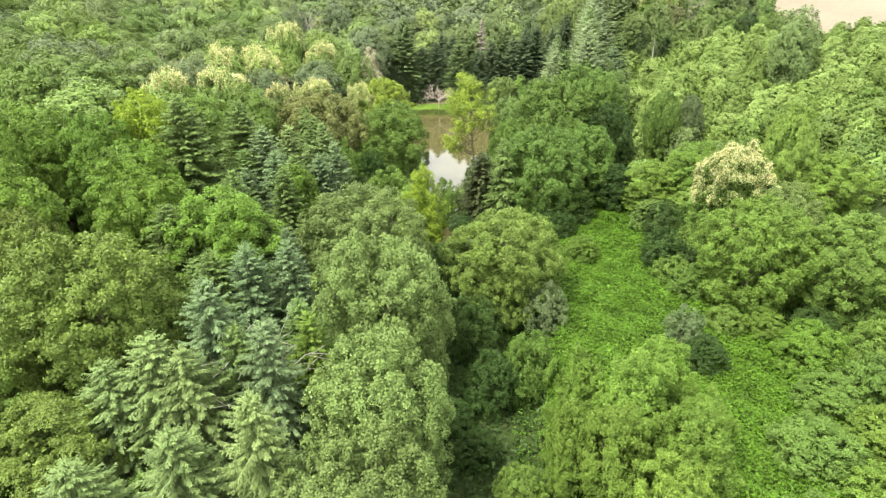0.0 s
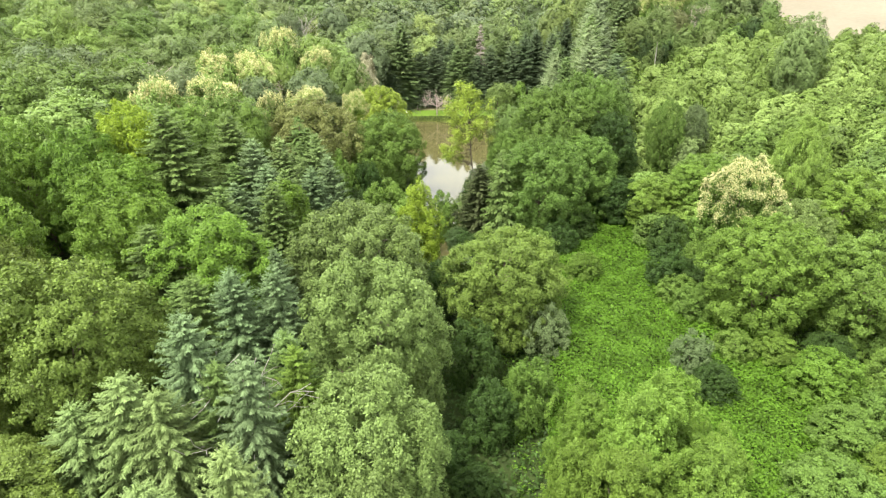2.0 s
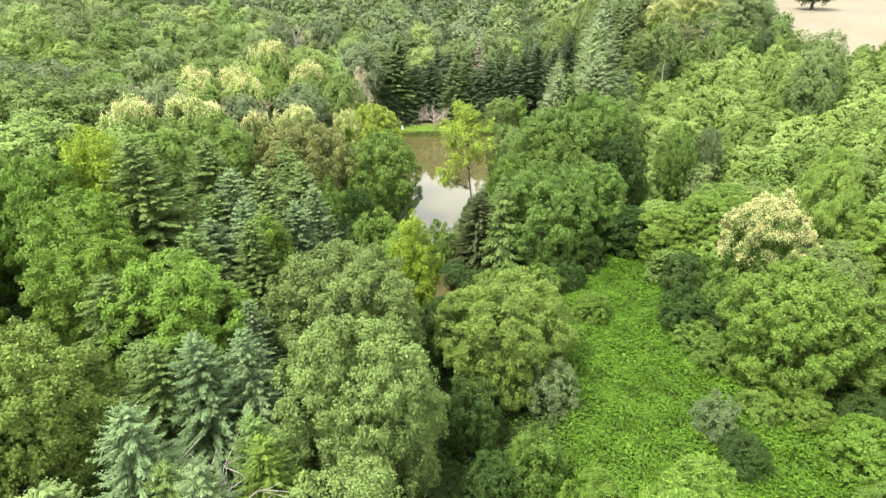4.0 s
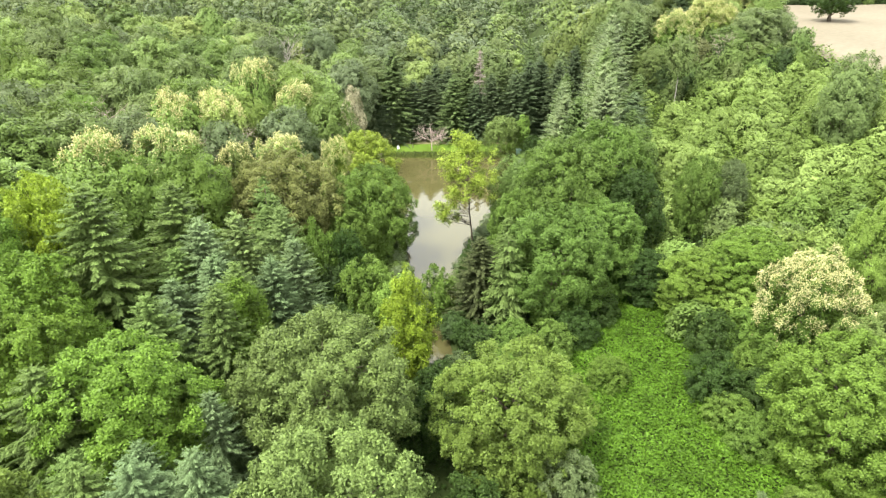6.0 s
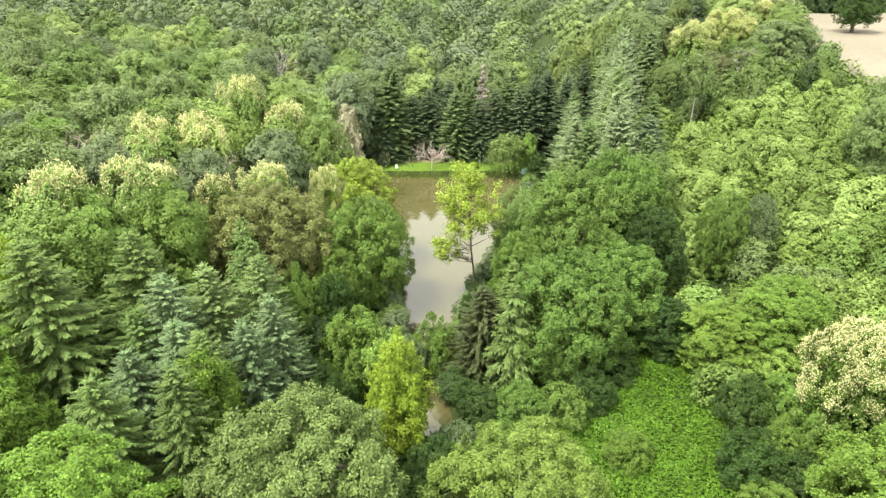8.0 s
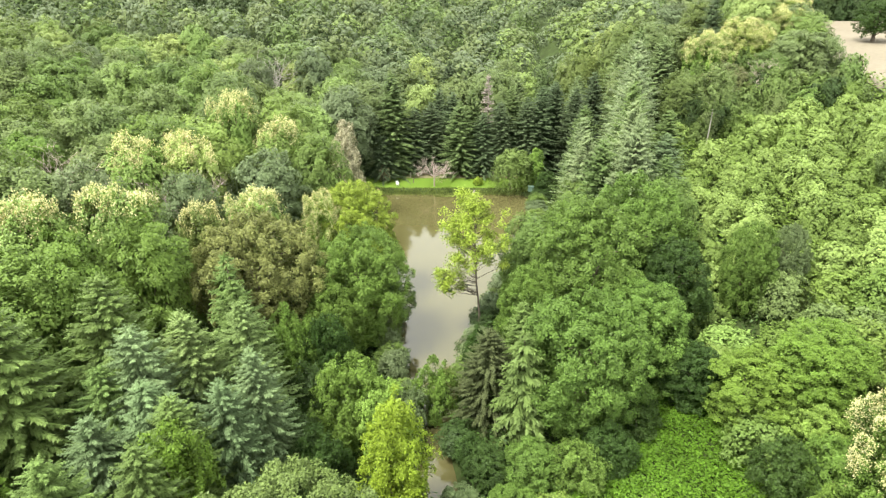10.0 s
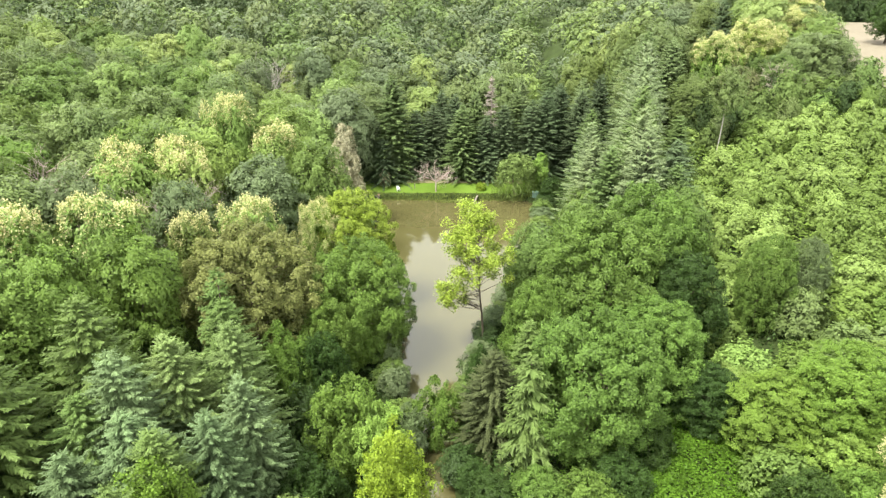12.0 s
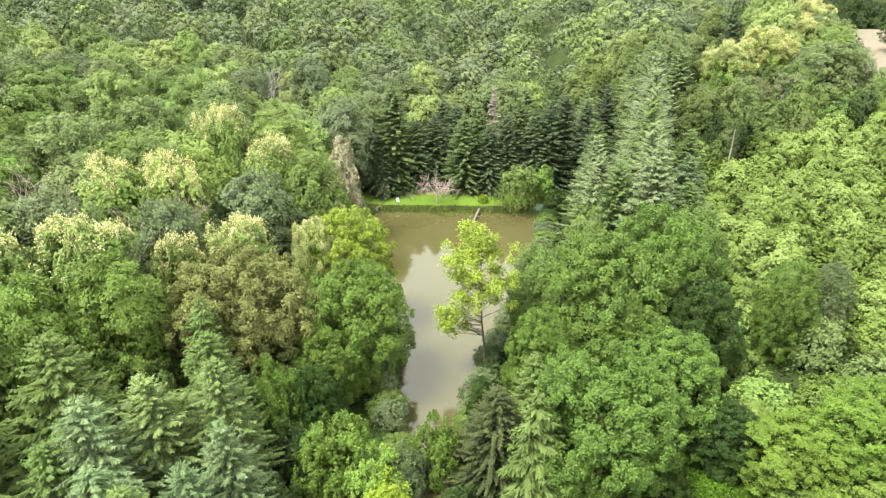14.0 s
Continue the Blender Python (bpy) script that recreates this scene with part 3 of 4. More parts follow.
for x, y, top, r, tint in ((-19.4, 41.0, 13.1, 2.5, "fir"), (-9.9, 57.5, 12.7, 2.0, "blue"), (-12.8, 53.0, 12.9, 2.1, "fir"), (-18.4, 56.0, 12.4, 2.3, "fir"), (-10.9, 55.0, 12.3, 2.0, "blue"), (-17.2, 52.4, 11.8, 2.1, "blue"),
                           (-11.0, 42.0, 10.7, 1.6, "blue"), (-16.6, 38.0, 10.2, 1.9, "fir"), (-13.4, 38.6, 10.4, 1.7, "blue"), (-6.4, 29.3, 11.4, 1.8, "alder")):
    tree("fir", x, y, top, r, tint, group="conifers among the western broadleaves")
tree("robinia", -25.0, 48.5, 15.6, 4.4, "bright")
tree("fir", -12.9, 49.4, 13.0, 2.1, "fir")
tree("young_poplar", -12.4, 51.2, 12.6, 2.4, "bright")
tree("fir", -16.8, 48.2, 13.1, 2.3, "fir")
tree("fir", -14.8, 54.2, 12.8, 2.3, "blue")
tree("fir", -16.7, 57.2, 14.4, 2.6, "blue")
tree("fir", -23.3, 54.8, 18.0, 3.4, "fir")
tree("fir", -19.6, 59.9, 16.3, 2.9, "fir")
tree("fir", -15.0, 60.0, 13.6, 2.4, "silver")
tree("fir", -11.9, 61.8, 13.4, 2.2, "silver")
tree("fir", -13.4, 64.8, 13.2, 2.3, "fir")
tree("drooping_fir", -15.2, 68.4, 13.4, 2.8, "fir")
tree("shrub", -10.4, 66.8, 10.4, 2.2, "mid")
tree("shrub", -8.0, 67.8, 8.6, 2.2, "dark")
tree("oak", -14.8, 74.0, 14.0, 6.0, "brown")
tree("oak", -8.0, 71.6, 9.0, 2.4, "mid")
tree("robinia", -27.6, 56.5, 18.4, 3.4, "yellow")
tree("robinia", -30.5, 53.0, 17.0, 3.8, "bright")
tree("oak", -6.2, 75.8, 12.0, 4.8, "mid", note="over the water")
tree("oak", -8.2, 84.6, 13.4, 4.3, "pale")
tree("chestnut", -11.0, 82.6, 13.0, 2.3, "fresh")
tree("shrub", -5.6, 62.8, 8.2, 3.1, "mid")
tree("shrub", -3.0, 61.4, 7.0, 2.4, "fresh")
tree("young_poplar", -1.2, 55.6, 10.9, 2.35, "yellow")
# dark tint on these two includes shade from the oaks around
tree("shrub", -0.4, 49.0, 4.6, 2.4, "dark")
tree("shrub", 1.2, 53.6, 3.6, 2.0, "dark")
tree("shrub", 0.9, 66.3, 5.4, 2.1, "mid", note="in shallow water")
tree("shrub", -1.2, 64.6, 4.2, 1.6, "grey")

# low fill; its dark tints put the shade of the narrow gap into colour
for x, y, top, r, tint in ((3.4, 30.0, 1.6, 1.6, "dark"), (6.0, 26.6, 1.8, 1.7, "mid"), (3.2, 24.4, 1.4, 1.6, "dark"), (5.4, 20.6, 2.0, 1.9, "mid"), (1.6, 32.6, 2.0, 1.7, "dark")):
    tree("shrub", x, y, top, r, tint)
# bushes hanging over both shores
shore = np.random.default_rng(17)
for y in np.arange(62, 113, 2.0):
    w, e = pond_edge(y)
    for x, side in ((float(w) - 0.5, -1), (float(e) + 0.5, 1)):
        if 63 < y < 69 and side > 0:
            continue
        tree("shrub", x + side * shore.uniform(0, 0.5), float(y) + shore.uniform(-0.6, 0.6), shore.uniform(1.6, 3.4), shore.uniform(1.2, 1.9), ["dark", "mid", "grey", "mid"][shore.integers(4)], True, group="bushes along the pond shore")

# blossoming chestnuts and their neighbours on the western slope
tree("chestnut", -26.8, 74.9, 16.9, 3.7, "fresh", True)
tree("chestnut", -31.6, 70.4, 17.6, 3.7, "fresh", True)
tree("chestnut", -30.0, 85.4, 17.9, 3.6, "fresh", True)
tree("chestnut", -26.0, 89.0, 17.3, 3.7, "lime", True)
tree("chestnut", -25.3, 101.2, 18.6, 3.2, "fresh", True)
tree("chestnut", -19.5, 99.0, 16.2, 3.7, "fresh", True)
tree("chestnut", -20.5, 77.0, 14.4, 2.6, "olive", True)
tree("chestnut", -16.8, 80.6, 13.9, 2.9, "fresh", True)
tree("oak", -23.4, 81.5, 15.4, 3.4, "grey", True)
tree("young_poplar", -12.5, 105.0, 14.4, 2.3, "rust", True)
tree("robinia", -22.0, 70.0, 15.6, 3.6, "bright", True)
tree("robinia", -26.0, 66.0, 16.2, 3.4, "bright", True)

# ---- the far bank: spruces, willow, a small bare tree ----
for x, y, top, r, tint in ((-11.5, 121.5, 11.5, 2.6, "spruce"), (-8.0, 122.5, 16.8, 3.3, "fir"), (-9.6, 119.6, 8.0, 2.2, "spruce"), (-4.6, 123.0, 11.5, 2.4, "spruce"), (-2.0, 124.0, 12.0, 2.5, "spruce"),
                           (2.6, 121.6, 12.6, 2.6, "fir"), (4.6, 124.0, 14.0, 2.3, "fir"), (6.4, 121.6, 11.0, 2.3, "spruce"), (9.0, 122.2, 12.6, 2.3, "spruce"), (11.0, 125.0, 14.4, 2.5, "fir"),
                           (13.2, 122.4, 13.2, 2.4, "spruce"), (15.6, 123.6, 14.6, 2.5, "spruce"), (18.0, 126.0, 14.8, 2.5, "spruce"), (20.6, 123.0, 14.5, 2.4, "spruce")):
    tree("fir", x, y, top, r, tint, True, "dark conifers behind the lawn")
tree("thin_fir", 7.2, 127.0, 15.6, 2.1, "faded", True)
tree("willow", 10.6, 115.2, 6.9, 3.5, "sage")
tree("young_poplar", 14.0, 115.4, 7.2, 1.6, "fresh")
tree("shrub", 5.5, 116.6, 2.2, 0.8, "yellow")
tree("shrub", 15.6, 113.0, 4.4, 1.8, "dark")
tree("shrub", -9.2, 118.4, 3.4, 1.0, "rust")

# ---- the east bank and the slope above it ----
tree("oak", 11.9, 65.2, 11.7, 5.2, "deep")
tree("oak", 17.0, 68.6, 11.0, 4.0, "deep")
tree("oak", 14.0, 75.2, 15.1, 5.8, "deep")
tree("oak", 19.0, 79.2, 16.0, 5.0, "deep")
tree("oak", 20.8, 74.2, 12.2, 3.5, "dark")
tree("oak", 23.0, 83.6, 14.2, 3.3, "mid", True)
tree("oak", 8.8, 71.6, 11.0, 3.0, "mid")
tree("oak", 9.6, 81.0, 11.4, 3.3, "mid", True)
tree("oak", 14.6, 87.0, 11.0, 3.2, "mid", True)
tree("oak", 16.8, 96.0, 9.5, 3.0, "mid", True)
tree("drooping_fir", 7.2, 63.2, 10.2, 2.7, "fir")
tree("fir", 4.9, 65.2, 8.9, 2.0, "umber")
tree("shrub", 4.2, 69.0, 6.8, 1.3, "dark")
tree("fir", 7.6, 68.0, 9.6, 1.6, "fir")
tree("poplar", 4.65, 77.6, 14.9, 3.7, "pale", turn=0.0)
tree("oak", 6.4, 47.4, 9.3, 5.2, "olive")
tree("shrub", 9.6, 43.6, 5.0, 2.0, "grey")
# the ravine's shade is put into the dark tint of its shrubs
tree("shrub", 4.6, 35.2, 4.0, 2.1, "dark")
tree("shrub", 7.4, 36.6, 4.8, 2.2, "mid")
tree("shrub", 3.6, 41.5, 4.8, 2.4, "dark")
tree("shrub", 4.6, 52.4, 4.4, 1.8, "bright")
# added fill at the oaks' feet, dark tints standing in for their shadow
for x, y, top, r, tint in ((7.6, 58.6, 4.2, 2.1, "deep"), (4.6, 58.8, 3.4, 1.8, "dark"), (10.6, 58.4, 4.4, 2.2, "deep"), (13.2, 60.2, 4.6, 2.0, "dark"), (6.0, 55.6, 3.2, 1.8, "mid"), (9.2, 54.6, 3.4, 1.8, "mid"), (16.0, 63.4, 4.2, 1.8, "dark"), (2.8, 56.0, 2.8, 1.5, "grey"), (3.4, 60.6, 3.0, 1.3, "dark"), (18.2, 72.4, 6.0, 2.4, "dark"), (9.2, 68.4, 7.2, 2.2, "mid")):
    tree("shrub", x, y, top, r, tint)
for x, y, top, r in ((12.8, 28.4, 8.2, 3.4), (9.8, 30.8, 6.4, 2.8), (15.0, 31.0, 7.0, 3.2), (11.0, 25.2, 7.3, 3.2), (15.2, 25.6, 6.8, 3.2), (9.0, 27.0, 5.6, 2.6), (12.8, 22.0, 6.6, 3.2), (16.8, 28.2, 5.6, 2.4)):
    tree("alder", x, y, top + 1.2, r * 0.85, "moss" if x > 11 else "alder", group="alder thicket in the glade")
tree("shrub", 14.6, 54.4, 3.7, 1.8, "alder")
tree("shrub", 20.2, 40.3, 4.4, 1.7, "grey")
tree("shrub", 20.7, 37.3, 4.0, 1.7, "dark")
tree("shrub", 28.2, 37.0, 5.4, 2.5, "bright")
for x, y, top, r, tint in ((24.0, 42.0, 3.4, 1.7, "mid"), (26.8, 41.2, 3.6, 1.8, "alder"), (30.4, 40.6, 4.2, 2.0, "dark"), (22.8, 47.6, 4.2, 1.9, "mid"), (31.2, 46.0, 5.0, 2.2, "mid"), (22.2, 49.8, 4.0, 1.8, "mid")):
    tree("shrub", x, y, top, r, tint)
tree("shrub", 27.6, 32.6, 4.0, 2.6, "mid")
tree("shrub", 24.0, 28.0, 4.2, 2.7, "deep")
tree("shrub", 29.0, 28.6, 4.4, 2.8, "alder")
for x, y, top, r, tint in ((30.6, 33.4, 4.6, 2.4, "deep"), (33.0, 36.8, 5.4, 2.5, "mid"), (31.4, 25.0, 4.4, 2.6, "mid"), (26.4, 24.2, 4.2, 2.4, "alder"), (33.6, 29.4, 4.8, 2.6, "fresh"), (35.6, 40.0, 6.4, 2.5, "deep"), (21.6, 22.6, 3.6, 2.0, "deep"), (29.0, 20.6, 4.4, 2.6, "sage")):
    tree("shrub", x, y, top, r, tint)
tree("oak", 27.2, 46.0, 11.0, 4.9, "alder")
for x, y, top, r, tint in ((26.4, 57.0, 6.4, 2.4, "mid"), (25.6, 54.0, 5.4, 2.0, "mid"), (30.4, 60.4, 7.0, 2.2, "alder"), (24.6, 51.0, 5.0, 2.0, "dark"), (26.6, 60.2, 6.6, 2.2, "fresh")):
    tree("shrub", x, y, top, r, tint)
tree("oak", 34.2, 43.2, 10.7, 4.5, "mid")
tree("chestnut", 27.8, 53.4, 13.2, 3.5, "mid")
tree("oak", 37.6, 54.6, 12.0, 4.0, "moss")
tree("oak", 34.0, 56.6, 16.4, 2.5, "fresh")
tree("shrub", 22.2, 52.6, 5.2, 2.3, "dark")
tree("shrub", 23.4, 57.0, 6.4, 2.2, "dark")
tree("robinia", 23.6, 63.4, 8.2, 3.2, "alder")
tree("oak", 28.6, 64.0, 10.2, 3.6, "moss")
tree("oak", 20.6, 66.0, 7.0, 2.4, "dark")
tree("oak", 27.8, 75.2, 13.3, 2.2, "deep")
tree("oak", 31.6, 76.4, 12.4, 1.8, "grey")
for x, y, top, r, tint in ((20.5, 88, 18.5, 2.6, "ash"), (21.0, 92, 19.6, 2.6, "ash"), (22.0, 96.5, 20.6, 2.7, "fir"), (23.2, 101, 21.2, 2.7, "ash"), (24.6, 106, 22.2, 2.8, "ash"), (26.0, 111, 23.2, 2.8, "ash"),
                           (27.2, 115.5, 24.0, 2.8, "fir"), (18.0, 91.5, 15.6, 2.3, "fir"), (17.4, 97, 14.6, 2.3, "ash"), (18.2, 103, 15.0, 2.3, "ash"), (25.4, 93.5, 15.6, 2.3, "blue"), (24.0, 88.6, 14.6, 2.2, "fir"), (19.4, 109, 15, 2.4, "fir"), (27.6, 100, 16.5, 2.3, "fir")):
    tree("fir", x, y, top, r + 0.1, tint, True, "row of tall conifers")
tree("bare_stem", 35.5, 107.2, 20.7, 2.5, "sage", True)
tree("oak", 48.2, 87.0, 21.6, 3.3, "sage", True)
tree("oak", 51.0, 119.6, 23.2, 4.2, "sage", True)
tree("oak", 55.6, 121.6, 22.6, 3.4, "sage", True)
tree("oak", 46.4, 117.6, 20.6, 3.8, "mid", True)
tree("oak", 40.6, 117.0, 19.2, 3.6, "brown", True)
tree("oak", 34.5, 116.5, 18.0, 3.4, "olive", True)
tree("chestnut", 47.0, 128.0, 24.0, 4.4, "lime")
tree("chestnut", 54.0, 131.0, 25.0, 4.4, "lime")
tree("chestnut", 41.0, 126.0, 22.4, 3.8, "fresh")
tree("oak", 55.6, 127.0, 25.0, 4.4, "moss", True)
tree("oak", 57.0, 133.0, 25.6, 4.2, "sage", True)
tree("chestnut", 57.6, 139.0, 27.0, 4.4, "lime")
# the leafy skirt where the tall wood meets the coppice
skirt = np.random.default_rng(19)
for x in np.arange(35, 56.5, 1.9):
    for y, low, high in ((110.5, 3.6, 5.5), (113.5, 5.0, 7.5), (124.5, 5.0, 8.0)):
        y = y + skirt.uniform(-1.0, 1.0)
        tree("shrub", float(x) + skirt.uniform(-0.6, 0.6), y, float(land(x, y)) + skirt.uniform(low, high), skirt.uniform(1.6, 2.4), ["mid", "dark", "mid", "sage", "alder"][skirt.integers(5)], True, "shrubs under the tall wood")
# hedge closing the far side of the hay field
for x in np.arange(62, 132, 3.0):
    y = 171.5 + skirt.uniform(-1.2, 1.2)
    tree("shrub", float(x), y, float(land(x, y)) + skirt.uniform(4.0, 6.5), skirt.uniform(2.4, 3.2), ["dark", "mid", "dark"][skirt.integers(3)], True, "hedge behind the hay field")


tree("field_oak", 74.5, 140.0, 26.2, 3.9, "dark", note="in hay field")


# ---- the rest of the wood, sown at random between them ----
def sow(seed, x0, x1, y0, y1, step, choose, closer=0.8, far=False, group=""):
    rng = np.random.default_rng(seed)
    for gy in np.arange(y0, y1, step):
        for gx in np.arange(x0, x1, step):
            x, y = gx + rng.uniform(-0.42, 0.42) * step, gy + rng.uniform(-0.42, 0.42) * step
            got = choose(rng, x, y)
            if got is None:
                continue
            kind, tall, r, tint = got
            if any((x - a) ** 2 + (y - b) ** 2 < ((r + c) * closer) ** 2 for a, b, c in TAKEN):
                continue
            tree(kind, x, y, float(land(x, y)) + tall, r, tint, far, group)


def in_view(x, y, slack=6.0):
    return abs(x - 2.4) < 0.80 * (y + 2) + slack


def west_wood(rng, x, y):
    if x > pond_edge(np.clip(y, 55, 114.2))[0] - 4 or not in_view(x, y) or (y > 112 and x > -14):
        return None
    # fill between placed trees; dark tints carry the shade of the gaps
    if y < 86 and x > -23:
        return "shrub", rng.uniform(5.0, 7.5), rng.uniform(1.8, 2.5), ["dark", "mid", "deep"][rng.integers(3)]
    if y < 72 and x > -34:
        k = rng.choice(["fir", "robinia", "oak"], p=[0.4, 0.3, 0.3]) if x > -24 else rng.choice(["fir", "robinia", "oak"], p=[0.1, 0.6, 0.3])
    else:
        k = rng.choice(["oak", "robinia", "chestnut", "fir"], p=[0.70, 0.25, 0.01, 0.04])
    tint = {"fir": ["fir", "silver", "blue"], "robinia": ["bright", "bright", "fresh", "moss"], "oak": ["sage", "grey", "mid", "moss", "sage", "fresh", "mid", "grey", "alder"] if y > 72 else ["mid", "moss", "fresh"] if x < -24 else ["mid", "deep", "olive"], "chestnut": ["fresh"]}[k]
    tall = rng.uniform(12.2, 15.0) if y < 112 else rng.uniform(12.5, 16.5)
    return k, tall, rng.uniform(2.1, 2.7) if k == "fir" else rng.uniform(3.8, 5.8), tint[rng.integers(len(tint))]


def in_glade(x, y):
    left = np.interp(y, [20, 30, 44, 52, 62, 67], [9.0, 8.0, 10.0, 9.0, 11.5, 14.0])
    right = np.interp(y, [20, 30, 38, 46, 53, 60, 67], [26.0, 28.0, 30.0, 26.5, 24.5, 23.0, 21.0])
    return (x > left) & (x < right) & (y > 11 + 2.5 * np.sin(x * 0.8) + 1.5 * np.sin(x * 2.3)) & (y < 67)


def coppice(rng, x, y):
    if not in_view(x, y) or in_glade(x, y) or x < 19 + 0.1 * (y - 60) or (y > 86 and x < 29) or (y > 114 and x < 60) or (y > 103.5 and x > 58):
        return None
    tint = ["fresh", "moss", "fresh", "fresh", "moss", "fresh", "alder", "moss"][rng.integers(8)] if y > 74 else ["fresh", "alder", "mid", "sage", "alder", "fresh"][rng.integers(6)]
    if y > 90 and x > 53:
        return "shrub", rng.uniform(1.8, 3.0), rng.uniform(1.4, 2.1), tint
    return "shrub", rng.uniform(3.2, 4.8), rng.uniform(1.7, 2.7), tint


def east_wood(rng, x, y):
    if not in_view(x, y) or in_glade(x, y) or (x > 57 and y > 100) or x < 27:
        return None
    tint = ["mid", "sage", "moss", "moss", "mid"][rng.integers(5)] if y < 100 else ["mid", "sage", "fresh", "fresh", "mid"][rng.integers(5)]
    return "oak", rng.uniform(8, 10.5) if y < 100 else rng.uniform(9, 12), rng.uniform(3.0, 4.0), tint


def valley_wood(rng, x, y):
    if not in_view(x, y) or (x > field_edge(y) - 3 and y > 102) or (y < 126 and -14 < x < 22):
        return None
    k = "fir" if rng.random() < (0.35 if -2 < x < 30 else 0.05) else ("oak" if rng.random() < 0.8 else "robinia")
    tint = ["fir", "spruce", "silver"][rng.integers(3)] if k == "fir" else ["sage", "grey", "mid", "fresh", "sage", "olive", "lime"][rng.integers(7)]
    return k, rng.uniform(11.5, 15.0), 2.4 if k == "fir" else rng.uniform(3.8, 5.8), tint


sow(21, -100, -6, 4, 60, 5.2, west_wood, 0.56, False, "western wood")
sow(22, -110, -6, 60, 122, 5.0, west_wood, 0.47, True, "western wood")
sow(23, 18, 92, 59, 118, 2.4, coppice, 0.55, True, "coppice on the slope")
for tint, heaps in COVER.items():
    v = np.concatenate(heaps)
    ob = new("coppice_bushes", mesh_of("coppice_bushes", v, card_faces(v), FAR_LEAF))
    # bushes lightened and greyed as though seen through haze
    ob.color = (*hazed_tint(tint, 1.14, 0.13), 1)
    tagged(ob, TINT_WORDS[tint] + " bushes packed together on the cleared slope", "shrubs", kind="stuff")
sow(24, 26, 80, 20, 60, 5.8, east_wood, 0.62, False, "eastern wood")
sow(25, 28, 96, 110, 128, 6.0, east_wood, 0.62, True, "eastern wood")
sow(26, -112, 100, 118, 152, 5.2, valley_wood, 0.48, True, "valley wood")


# ---- the far woods, too many to count ----
def far_wood(seed, tint, words, share):
    rng = np.random.default_rng(seed)
    out = []
    for gy in np.arange(147, 330, 7.0):
        for gx in np.arange(-250, 260, 7.2):
            if rng.random() > share:
                continue
            x, y = gx + rng.uniform(-3, 3), gy + rng.uniform(-3, 3)
            if abs(x) > 0.8 * (y - 30) + 14 or (x > field_edge(y) - 2.5 and y < 172):
                continue
            r, h = rng.uniform(3.2, 5.0), rng.uniform(12, 16)
            z = float(land(x, y)) + h
            n = 640 if y < 220 else 320
            lobes = 24
            k = np.arange(lobes) + 0.5
            cz, ph = 1 - 1.25 * k / lobes, k * 2.39996 + rng.uniform(0, 6)
            cr = np.sqrt(1 - cz**2)
            d = np.stack([cr * np.cos(ph), cr * np.sin(ph), cz], 1)
            c = d * (r * 0.72, r * 0.72, h * 0.26) * rng.normal(1, 0.06, (lobes, 1))
            i = rng.integers(0, lobes, n)
            q = unit(rng.normal(0, 1, (n, 3)) + d[i] + (0, 0, 0.5))
            p = np.array([x, y, z - h * 0.36]) + c[i] + q * r * 0.25
            s = (0.52 if y < 220 else 0.72) * rng.uniform(0.6, 1.3, n)
            out.append(cards(p, np.cross(q, rng.normal(0, 1, (n, 3))), q * 0.4 + d[i] * 0.4 + (0, 0, 0.4) + rng.normal(0, 0.07, (n, 3)), s, s * 0.8))
    v = np.concatenate(out)
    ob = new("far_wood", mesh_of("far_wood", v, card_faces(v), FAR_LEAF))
    # heaviest haze: about a quarter grey mixed into the crown colour
    ob.color = (*hazed_tint(tint, 1.0, 0.24), 1)
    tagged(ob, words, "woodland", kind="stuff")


far_wood(31, "sage", "distant sage-green broadleaf woodland on the hillside", 0.24)
far_wood(32, "grey", "distant dull green broadleaf woodland on the hillside", 0.36)
far_wood(33, "fresh", "distant light green broadleaf woodland on the hillside", 0.12)
far_wood(34, "mid", "distant mid-green broadleaf woodland on the hillside", 0.24)
far_wood(35, "dark", "distant dark green broadleaf woodland on the hillside", 0.12)
far_wood(36, "moss", "distant leaf-green woodland on the hillside", 0.10)


# ---- brambles and ferns in the glade ----
def glade_cover():
    rng = np.random.default_rng(41)
    n = 320000
    x, y = rng.uniform(6, 32, n), rng.uniform(5, 70, n)
    keep = in_glade(x, y) | (rng.random(n) < 0.12)
    x, y = x[keep], y[keep]
    n = len(x)
    lump = 0.35 + 0.30 * np.sin(x * 1.7 + 0.6 * np.sin(y)) * np.sin(y * 1.3 + 1.1 * np.sin(x * 0.7))
    z = land(x, y) + rng.uniform(0.05, 1, n) ** 0.5 * (0.35 + lump)
    p = np.stack([x, y, z], 1)
    s = rng.uniform(0.11, 0.28, n)
    v = cards(p, rng.normal(0, 1, (n, 3)) * (1, 1, 0.35), np.array([0, 0, 1.0]) + rng.normal(0, 0.45, (n, 3)), s, s * 0.6)
    tagged(new("bramble_cover", mesh_of("bramble_cover", v, card_faces(v), HERB)), "bright green brambles and ferns covering the glade", "undergrowth", kind="stuff")


glade_cover()


